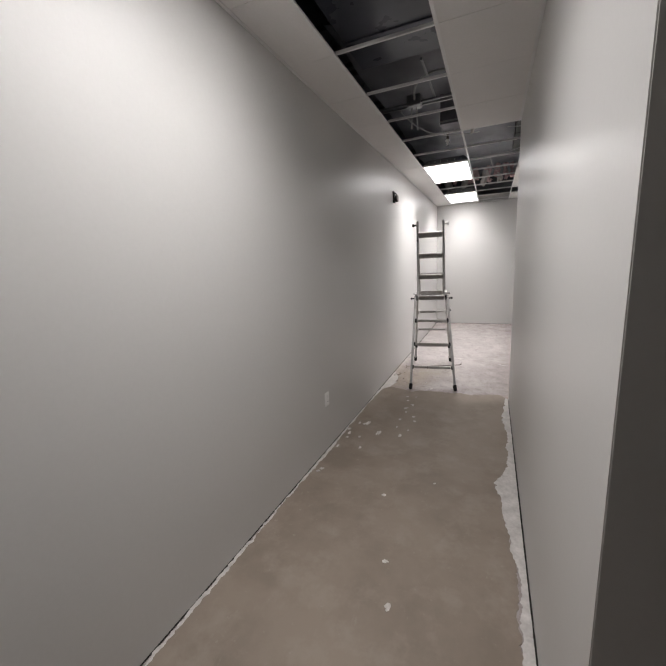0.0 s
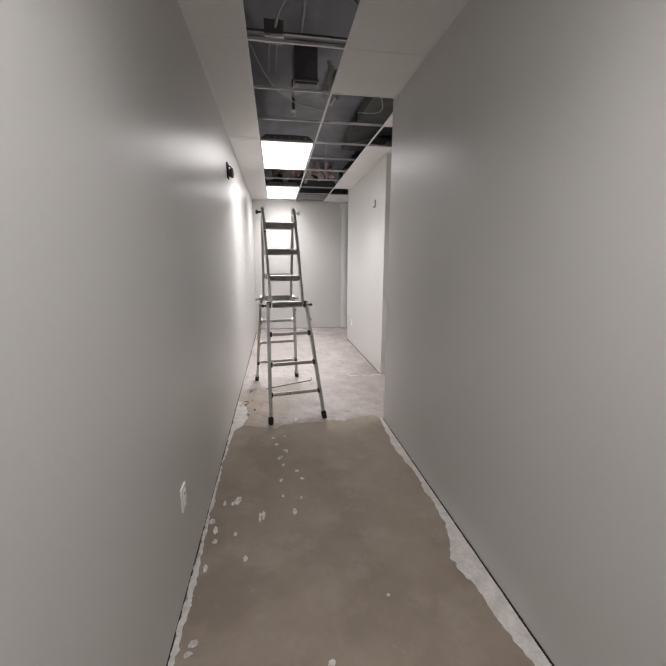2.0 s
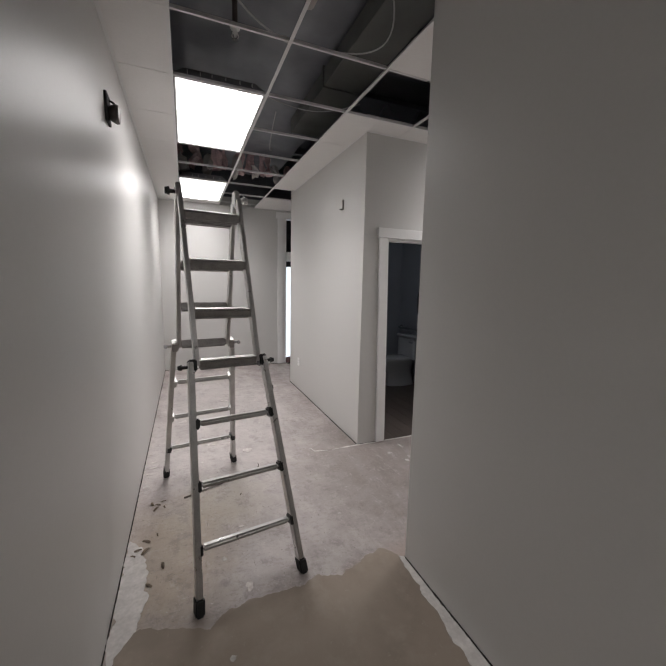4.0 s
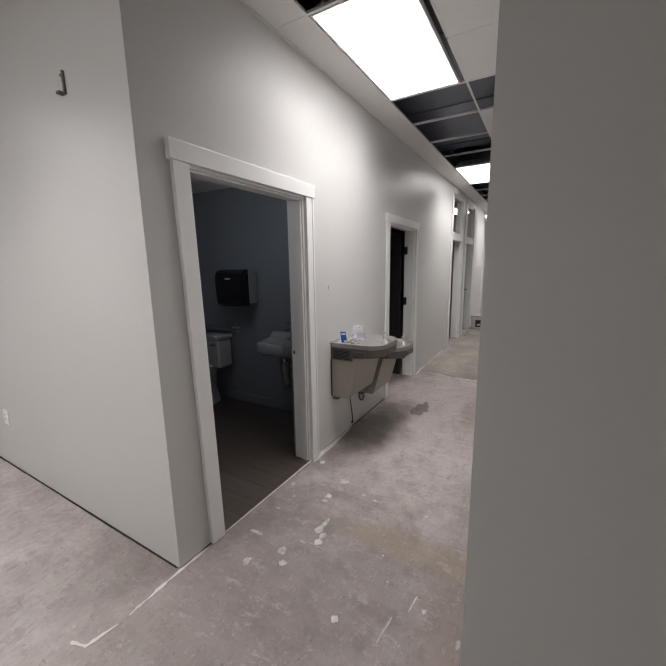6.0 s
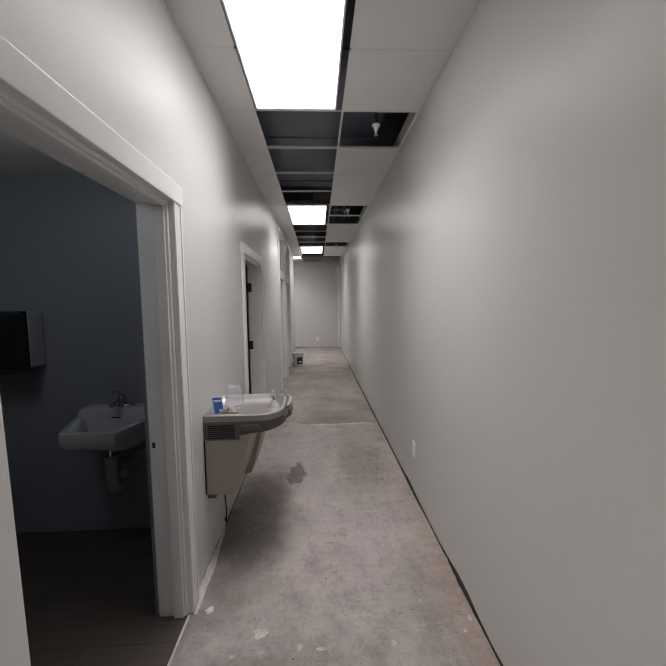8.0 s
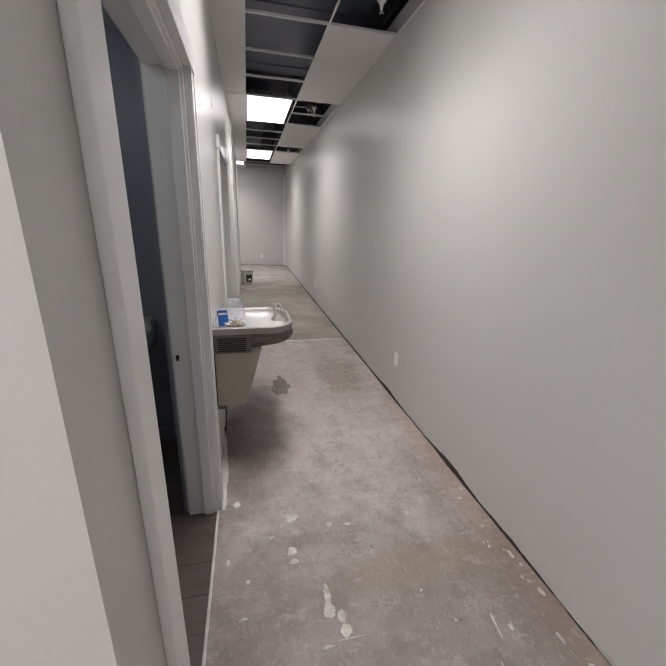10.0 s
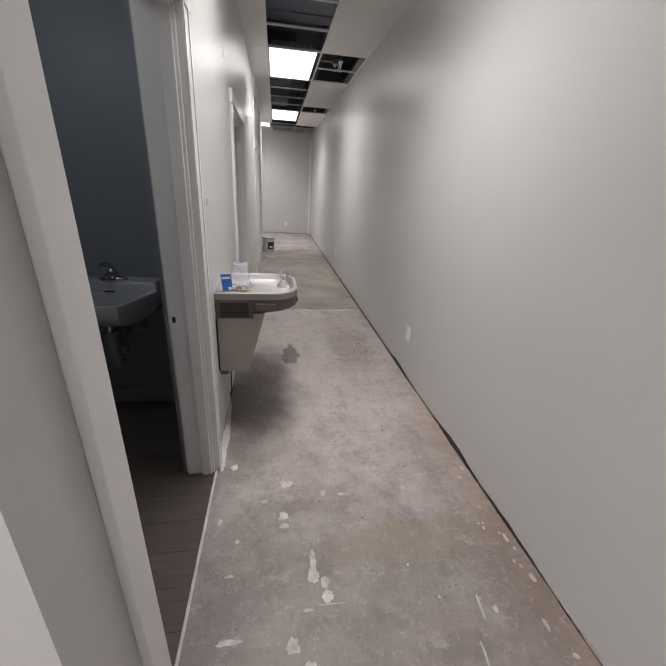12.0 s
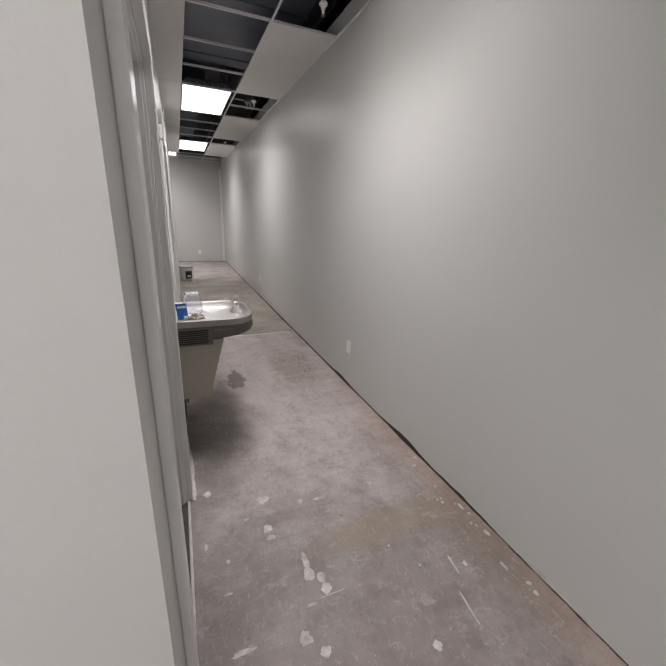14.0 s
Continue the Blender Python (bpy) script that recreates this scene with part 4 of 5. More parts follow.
for k, dy in enumerate((-0.02, 0.025)):
    part("whip", tube(bmesh.new(), curve_pts((0, dy, -0.03), (-0.01, dy, -0.07), (-0.03, dy - 0.02, -0.08), (-0.03, dy - 0.03 + 0.04 * k, -0.12), 8), 0.006), WHITE_PL, t, "pale cable whip", soft=True)
one("conduit", tube(bmesh.new(), [(5.85, 0.32, 3.03), (5.85, 1.40, 3.04)], 0.010, 10), GALV, "galvanised conduit above the corridor ceiling", "conduit", soft=True)
one("conduit", tube(bmesh.new(), [(-0.80, -1.0, 3.22), (-0.80, -0.22, 3.22)], 0.011, 10), GALV, "galvanised conduit in the ceiling void", "conduit", soft=True)


def batt(x, y, w, h, z, material, seed):
    bm = boxm(-w / 2, w / 2, -0.045, 0.045, 0, h)
    bmesh.ops.subdivide_edges(bm, edges=bm.edges[:], cuts=7, use_grid_fill=True)
    s = Vector((seed, seed * 0.7, 3.1))
    for v in bm.verts:
        p = v.co.copy()
        v.co += Vector((noise.noise(p * 7 + s), noise.noise(p * 7 - s), noise.noise(p * 6 + s * 2))) * 0.07 + Vector((noise.noise(p * 22 + s), noise.noise(p * 22 - s), noise.noise(p * 22 + s * 2))) * 0.02
        v.co.x *= 1 - 0.35 * abs(p.z / h - 0.5)
    bmesh.ops.transform(bm, matrix=pose(x, y, z, 14 * math.sin(seed * 5), 22 * math.sin(seed * 3), 40 * math.sin(seed)), verts=bm.verts)
    one("insulation_batt", bm, material, "torn insulation batt hanging in the ceiling void", "insulation", "batts in the void", soft=True)


for k in range(17):
    batt(-1.42 + k * 0.108, 3.95 + 0.06 * (k % 3), 0.06 + 0.05 * ((k * 5) % 4) / 3, 0.20 + 0.10 * ((k * 3) % 4) / 3, 3.06 + 0.07 * ((k * 7) % 3), INSUL if k % 3 else PAPER, k * 3.3)
for k in range(4):
    batt(-0.55 + 0.035 * k, 0.34 + 0.03 * k, 0.022 + 0.006 * (k % 2), 0.24, 3.05 + 0.03 * (k % 2), PAPER, 40 + k * 2.1)

# black vapour sheet stapled below the joists of the hall, sagging and creased
bm = bmesh.new()
bmesh.ops.create_grid(bm, x_segments=36, y_segments=110, size=0.5, matrix=pose(-0.55, 1.8, 3.47) @ Matrix.Diagonal((1.86, 6.4, 1, 1)))
for v in bm.verts:
    v.co.z += -0.025 + 0.05 * noise.noise(v.co * 1.7) + 0.022 * noise.noise(Vector((v.co.x * 9, v.co.y * 2.2, 4)))
top = bmesh.ops.extrude_face_region(bm, geom=bm.faces[:])["geom"]
bmesh.ops.translate(bm, vec=(0, 0, 0.002), verts=[v for v in top if isinstance(v, bmesh.types.BMVert)])
bmesh.ops.recalc_face_normals(bm, faces=bm.faces)
one("vapour_sheet", bm, POLY, "creased black plastic sheet hung below the roof joists", "plastic sheet", soft=True)

# grey duct drop, slotted strut and a sprinkler drop in the hall's void
t = thing("duct_drop", "dusty grey sheet-metal duct drop above the hall", "duct", at=(-0.715, 0.47, 3.13))
part("casing", boxm(-0.105, 0.105, -0.15, 0.15, 0.0, 0.36, 0.008, 2), DROP, t)
part("flange", boxm(-0.115, 0.115, -0.16, 0.16, 0.02, 0.035, 0.002, 1), GALV, t)
for y in (-0.285, -0.205):
    one("strut", box(boxm(-1.45, -0.30, y - 0.011, y + 0.011, 3.175, 3.179), -1.45, -0.30, y + 0.009, y + 0.011, 3.179, 3.20), GALV, "galvanised steel strut across the ceiling void", "strut", "struts in the void")


# ---- doors ----
def casing(name, opening, y, label, head_over=0.018, leg=0.085, head=0.086, depth=0.135, thick=0.018, lean=0.0, transom=None):
    """A cased opening in a wall whose corridor face stands at y and which goes back by depth; lean shifts the top of the first leg."""
    a, b, top = opening
    t = tagged(new(name), label, "door frame", kind="structure")
    f = y - thick

    def upright(name, bm):
        for v in bm.verts:
            v.co.x += lean * v.co.z / top
        part(name, bm, TRIM, t)

    upright("casing_leg", boxm(a - leg, a + 0.004, f, y, 0.004, top - 0.004, 0.003, 2))
    part("casing_leg", boxm(b - 0.004, b + leg, f, y, 0.004, top - 0.004, 0.003, 2), TRIM, t)
    part("backband", boxm(b + leg - 0.017, b + leg, f - 0.0045, f + 0.0002, 0.004, top - 0.005, 0.002, 2), TRIM, t)
    part("inner_bead", boxm(b - 0.003, b + 0.012, f - 0.003, f + 0.0002, 0.004, top - 0.005, 0.0014, 2), TRIM, t)
    part("casing_head", boxm(a + lean - leg - head_over, b + leg + head_over, f - 0.006, y, top - 0.004, top + head, 0.004, 2), TRIM, t)
    upright("jamb", boxm(a, a + 0.018, y + 0.0005, y + depth, 0.004, top, 0.002, 1))
    part("jamb", boxm(b - 0.018, b, y + 0.0005, y + depth, 0.004, top, 0.002, 1), TRIM, t)
    part("head_jamb", boxm(a + lean + 0.018, b - 0.018, y + 0.0005, y + depth, top - 0.018, top, 0.002, 1), TRIM, t)
    upright("door_stop", boxm(a + 0.018, a + 0.030, y + 0.012, y + 0.06, 0.004, top - 0.018, 0.003, 2))
    part("door_stop", boxm(b - 0.030, b - 0.018, y + 0.012, y + 0.06, 0.004, top - 0.018, 0.003, 2), TRIM, t)
    part("door_stop", boxm(a + lean + 0.03, b - 0.03, y + 0.012, y + 0.06, top - 0.03, top - 0.018, 0.003, 2), TRIM, t)
    if transom:
        z = transom
        part("transom_rail", boxm(a + 0.03, b - 0.03, y - 0.01, y + 0.09, z, z + 0.14, 0.003, 1), TRIM, t)
        g = part("transom_pane", boxm(a + 0.031, b - 0.031, y + 0.045, y + 0.051, z + 0.14, top - 0.03), GLASS, t, "dark reflecting transom glass")
        g.visible_shadow = False
    return t


f1 = casing("door_1", D1, 1.425, "white cased doorway to the dark restroom, no leaf in view", thick=0.024, lean=-0.042)
part("strike_plate", boxm(D1[1] - 0.0195, D1[1] - 0.018, 1.534, 1.548, 0.865, 0.893, 0.0005, 1), BLACK_PL, f1, "small black strike plate")
f2 = casing("door_2", D2, 1.425, "white cased doorway with black hinges and an open dark leaf")
for z in (0.3, 1.05, 1.72):
    part("hinge", boxm(D2[1] - 0.034, D2[1] - 0.018, 1.52, 1.575, z - 0.05, z + 0.05, 0.002, 1), BLACK_PL, f2, "black butt hinge")
f3 = casing("door_3", D3, 1.425, "tall white cased doorway with a glass transom and black hinges", transom=1.98)
for z in (0.28, 1.02, 1.8):
    part("hinge", boxm(D3[0] + 0.018, D3[0] + 0.034, 1.515, 1.575, z - 0.05, z + 0.05, 0.002, 1), BLACK_PL, f3, "black butt hinge")
f4 = casing("door_4", D4, 1.425, "tall white cased doorway with a glass transom and a grey leaf", transom=1.98)


def door_leaf(name, w, h, hinge, rz, material, label, lever=True):
    t = thing(name, label, "door", at=(hinge[0], hinge[1], 0.01), rz=rz)
    part("panel", boxm(0.003, w, -0.02, 0.02, 0, h, 0.002, 1), material, t)
    if lever:
        bm = bmesh.new()
        for s in (-1, 1):
            cyl(bm, (w - 0.06, s * 0.02, 0.95), (w - 0.06, s * 0.03, 0.95), 0.026, n=18)
            cyl(bm, (w - 0.06, s * 0.03, 0.95), (w - 0.06, s * 0.055, 0.95), 0.009, n=10)
            bar(bm, (w - 0.05, s * 0.055, 0.95), (w - 0.17, s * 0.055, 0.95), 0.012, 0.018, bev=0.004)
        part("lever_handle", bm, BLACK_PL, t)
    return t


door_leaf("open_door", 0.82, 1.93, (D2[1] - 0.03, 1.60), 86, DARKWOOD, "black-brown door leaf standing open into an unlit room")
door_leaf("open_door", 0.80, 1.93, (D3[0] + 0.03, 1.60), 75, TRIM, "white door leaf standing open into an unlit room")
door_leaf("closed_door", 0.775, 1.93, (D4[0] + 0.032, 1.545), 0, GREYDOOR, "grey painted door leaf shut in its frame")

# outer door of the lobby
a, b, top = DA
fa = tagged(new("door_5"), "white cased glass entrance door with a dark transom and daylight behind", "door frame", kind="structure")
part("casing_leg", boxm(a - 0.10, a, 5.182, 5.20, 0.004, top, 0.003, 2), TRIM, fa)
part("casing_leg", boxm(b, b + 0.10, 5.182, 5.20, 0.004, top, 0.003, 2), TRIM, fa)
part("casing_head", boxm(a - 0.13, b + 0.13, 5.176, 5.20, top, top + 0.11, 0.004, 2), TRIM, fa)
part("jamb", boxm(a + 0.0005, a + 0.07, 5.2005, 5.32, 0.004, top, 0.003, 1), TRIM, fa)
part("jamb", boxm(b - 0.07, b - 0.0005, 5.2005, 5.32, 0.004, top, 0.003, 1), TRIM, fa)
part("transom_rail", boxm(a + 0.07, b - 0.07, 5.21, 5.32, 1.99, 2.16, 0.003, 1), TRIM, fa)
part("transom_pane", boxm(a + 0.07, b - 0.07, 5.26, 5.266, 2.16, top - 0.02), SMOKE, fa, "dark glass transom")
part("leaf_top_rail", boxm(a + 0.075, b - 0.075, 5.24, 5.285, 1.88, 1.985, 0.002, 1), BLACK_PL, fa, "dark top rail of the glass door")
part("leaf_bottom_rail", boxm(a + 0.075, b - 0.075, 5.24, 5.285, 0.012, 0.10, 0.002, 1), BLACK_PL, fa, "dark bottom rail of the glass door")
part("leaf_stile", boxm(b - 0.14, b - 0.075, 5.24, 5.285, 0.10, 1.88, 0.002, 1), BLACK_PL, fa)
pane = part("leaf_pane", boxm(a + 0.075, b - 0.14, 5.26, 5.266, 0.10, 1.88), GLASS, fa, "clear door glass")
pane.visible_shadow = False
structure("backdrop", boxm(-1.0, 4.0, 6.4, 6.42, -0.2, 2.6), DAYLIGHT, "pale bright daylight outside the glass door", "backdrop")
bm = bmesh.new()
bmesh.ops.create_icosphere(bm, subdivisions=2, radius=0.09, matrix=pose(0.72, 5.14, 0.07) @ Matrix.Diagonal((0.8, 0.7, 0.8, 1)))
for v in bm.verts:
    v.co += Vector((1, 0.6, 0.8)) * noise.noise(v.co * 14) * 0.02
    v.co.z = max(v.co.z, 0.0)
one("bag", bm, SCUFF, "small dark red-brown bag on the floor by the entrance", "bag", soft=True)


# ---- small fixtures on the walls ----
def plate(x, y, z, facing, blank, w=0.075, h=0.118):
    t = thing("outlet", "white wall plate of a power outlet set low in the wall" if not blank else "blank white cover plate set low in the wall", "outlet", "wall plates", (x, y, z), rz=facing)
    part("cover_plate", boxm(-w / 2, w / 2, -0.008, 0.0, -h / 2, h / 2, 0.003, 2), WHITE_PL, t)
    if not blank:
        for s in (-1, 1):
            part("socket", boxm(-0.017, 0.017, -0.0105, -0.008, s * 0.02 - 0.014, s * 0.02 + 0.014, 0.003, 2), WHITE_PL, t)
            for dx in (-0.006, 0.006):
                part("slot", boxm(dx - 0.001, dx + 0.001, -0.0112, -0.0106, s * 0.02 - 0.004, s * 0.02 + 0.006), SLOT, t)
    part("screw", cyl(bmesh.new(), (0, -0.0088, 0), (0, -0.008, 0), 0.003, n=8), GALV, t)


plate(-1.505, -1.655, 0.458, 90, False)
plate(2.655, 0.0, 0.362, 180, True)
plate(0.39, 3.42, 0.42, -90, False)
plate(12.10, 0.78, 0.29, -90, False)
plate(6.6, 0.0, 0.352, 180, False)
plate(1.925, 1.425, 1.36, 0, True, 0.014, 0.03)

t = thing("alarm_horn", "dark grey horn on a back plate high on the wall", "alarm horn", at=(-1.505, 0.84, 2.49), rz=90)
part("back_plate", boxm(-0.055, 0.055, -0.014, 0, -0.075, 0.075, 0.005, 2), SLOT, t)
part("horn", lathe(bmesh.new(), [(0.03, 0.0), (0.04, 0.012), (0.05, 0.035), (0.046, 0.05), (0.02, 0.056)], 20), SKIRT, t, soft=True).matrix_basis = pose(0.0, -0.012, -0.02, 90)
part("lead", tube(bmesh.new(), curve_pts((0.02, -0.01, 0.05), (0.03, -0.05, 0.06), (0.05, -0.05, 0.0), (0.03, -0.04, -0.02), 8), 0.006), SLOT, t, soft=True)

t = thing("wall_bracket", "small steel L-shaped bracket screwed high on the wall", "bracket", at=(0.39, 1.905, 2.375), rz=-90)
part("upright", boxm(-0.006, 0.006, -0.012, 0, -0.05, 0.05, 0.002, 1), SKIRT, t)
part("foot", boxm(-0.034, -0.006, -0.030, 0, -0.05, -0.038, 0.002, 1), SKIRT, t)
part("screw", cyl(bmesh.new(), (-0.025, -0.006, 0.036), (-0.025, 0, 0.036), 0.006, n=10), SKIRT, t)


MARKS = [(3.27, 0, 2.30, 180, 0.006, 0.03), (3.33, 0, 2.27, 180, 0.003, 0.02), (2.91, 1.425, 2.22, 0, 0.006, 0.035), (2.86, 1.425, 2.20, 0, 0.004, 0.015)]


def paint_mark(x, y, z, facing, w, h, seed):
    n = 18
    pts = []
    for k in range(n):
        an = 2 * math.pi * k / n
        g = 1 + 0.5 * noise.noise((math.cos(an) * 2 + seed, math.sin(an) * 2, seed))
        pts.append((w * g * math.cos(an), h * g * math.sin(an)))
    bm = bmesh.new()
    loft(bm, [[(px, -0.0002, pz) for px, pz in pts], [(px * 0.8, -0.0016, pz * 0.8) for px, pz in pts]])
    ob = one("paint_mark", bm, PAINT, "small raised patch of filler in the wall paint", "filler patch", "filler patches on the walls")
    ob.matrix_basis = pose(x, y, z, rz=facing)


for k, (x, y, z, f, w, h) in enumerate(MARKS):
    paint_mark(x, y, z, f, w, h, k * 3.7)


# ---- the ladder ----
def ladder():
    t = thing("ladder", "grey aluminium telescoping multi-position ladder standing open as an A-frame", "ladder", at=(-0.957, 0.775, 0), rz=8.2)
    ztop = 2.1

    def yz(side, z):          # side -1: the flight in front, +1: the one behind
        return side * (0.70 + (0.035 - 0.70) * z / ztop)

    def half(z):              # half width of the outer flight
        return 0.175 + (0.262 - 0.175) * max(0.0, (1.14 - z)) / 1.14

    for side in (-1, 1):
        up = Vector((0, 0.565 * -side, ztop)).normalized()
        for s in (-1, 1):
            bm = bmesh.new()
            bar(bm, (s * 0.166, yz(side, 1.12), 1.12), (s * 0.166, yz(side, 2.06), 2.06), 0.024, 0.058, (0, 1, 0), 0.004)
            part("inner_rail", bm, ALU, t)
            bm = bmesh.new()
            bar(bm, (s * (half(0.05) + 0.008), yz(side, 0.05) + side * 0.006, 0.05), (s * (half(1.15) + 0.022), yz(side, 1.15) + side * 0.006, 1.15), 0.030, 0.066, (0, 1, 0), 0.006)
            part("outer_rail", bm, ALU, t)
            bm = bmesh.new()
            bar(bm, (s * (half(0.0) + 0.010), yz(side, 0.0) + side * 0.01, 0.0), (s * (half(0.075) + 0.008), yz(side, 0.075) + side * 0.01, 0.075), 0.042, 0.078, (0, 1, 0), 0.008)
            for v in bm.verts:
                v.co.z = max(v.co.z, 0.0)
            part("rubber_foot", bm, RUBBER, t)
            for z in (0.27, 0.55, 0.84):
                bm = bmesh.new()
                bar(bm, (s * (half(z - 0.026) + 0.006), yz(side, z - 0.026) + side * 0.004, z - 0.026), (s * (half(z + 0.026) + 0.006), yz(side, z + 0.026) + side * 0.004, z + 0.026), 0.036, 0.069, (0, 1, 0), 0.006)
                br = part("rung_bracket", bm, BLACK_PL if side < 0 or z < 0.3 else ALU, t, "black plastic rung bracket" if side < 0 else "")
                hx = half(z) + 0.006
                part("rivet", cyl(bmesh.new(), (s * (hx + 0.017), yz(side, z), z), (s * (hx + 0.0215), yz(side, z), z), 0.009, 0.007, n=12), ALU, br, "round steel rivet", soft=True)
            bm = bmesh.new()
            bar(bm, (s * 0.192, yz(side, 1.095), 1.095), (s * 0.190, yz(side, 1.155), 1.155), 0.042, 0.072, (0, 1, 0), 0.006)
            part("lock_collar", bm, BLACK_PL if side < 0 else ALU_RUNG, t)
            bm = bmesh.new()
            cyl(bm, (s * 0.21, yz(side, 1.12), 1.12), (s * 0.244, yz(side, 1.12), 1.12), 0.009, n=12)
            cyl(bm, (s * 0.242, yz(side, 1.12), 1.12), (s * 0.262, yz(side, 1.12), 1.12), 0.016, 0.011, n=14)
            part("lock_knob", bm, BLACK_PL if side < 0 else CHROME, t)
        for z in (1.13, 1.395, 1.665, 1.94):
            bm = bmesh.new()
            w = 0.155
            bar(bm, (-w, yz(side, z), z), (w, yz(side, z), z), 0.045, 0.058, (0, 0.27 * side, 1), 0.010)
            for dz in (-0.02, 0.02):
                bar(bm, (-w, yz(side, z) + side * 0.022, z + dz), (w, yz(side, z) + side * 0.022, z + dz), 0.008, 0.008, (0, 0, 1))
            part("upper_rung", bm, ALU_RUNG, t, soft=False)
        for z in (0.27, 0.55, 0.84):
            bm = bmesh.new()
            w = half(z) - 0.012
            bar(bm, (-w, yz(side, z), z), (w, yz(side, z), z), 0.040, 0.030, (0, 0, 1), 0.010)
            part("lower_rung", bm, ALU, t)
        part("small_stop", cyl(bmesh.new(), (0.222, yz(side, 0.97), 0.97), (0.236, yz(side, 0.97), 0.97), 0.014, n=12), BLACK_PL, t)
    for s in (-1, 1):
        bm = bmesh.new()
        cyl(bm, (s * 0.152, 0, 2.08), (s * 0.182, 0, 2.08), 0.038, n=28)
        part("hinge_disc", bm, ALU, t, soft=True)
        bm = bmesh.new()
        cyl(bm, (s * 0.182, 0, 2.075), (s * 0.215, 0, 2.075), 0.012, n=12)
        cyl(bm, (s * 0.212, 0, 2.075), (s * 0.236, 0, 2.075), 0.024, 0.018, n=14)
        part("hinge_knob", bm, BLACK_PL if s < 0 else ALU, t)
        bm = bmesh.new()
        bar(bm, (s * 0.166, -0.03, 2.02), (s * 0.166, 0.0, 2.12), 0.03, 0.05, (0, 1, 0), 0.006)
        part("hinge_arm", bm, ALU, t)
    for o in t.children_recursive:      # the whole frame leans a little sideways
        for v in o.data.vertices:
            v.co.x -= 0.018 * v.co.z
    return t


ladder()

# a strip of torn vinyl lying behind the ladder
bm = bmesh.new()
pts = curve_pts((-1.19, 1.05, 0.002), (-1.0, 1.10, 0.014), (-0.75, 1.24, 0.002), (-0.62, 1.28, 0.006), 16) + [Vector((-0.605, 1.30, 0.02)), Vector((-0.61, 1.305, 0.04))]
loft(bm, [[p + Vector((0.002, -0.004, 0)), p + Vector((-0.002, 0.004, 0)), p + Vector((-0.002, 0.004, 0.009)), p + Vector((0.002, -0.003, 0.002))] for p in pts])
one("vinyl_strip", bm, STRIP, "thin curled strip of torn dark floor trim on the concrete", "debris")
# ---- the drinking fountains ----
def rounded_outline(x0, x1, yb, yf, r, n=8):
    """An outline in plan, square at the wall and rounded at the front."""
    pts = [(x0, yb), (x0, yf + r)]
    for k in range(1, n + 1):
        an = math.pi + (math.pi / 2) * k / n
        pts.append((x0 + r + r * math.cos(an), yf + r + r * math.sin(an)))
    for k in range(1, n + 1):
        an = 1.5 * math.pi + (math.pi / 2) * k / n
        pts.append((x1 - r + r * math.cos(an), yf + r + r * math.sin(an)))
    pts.append((x1, yb))
    return pts


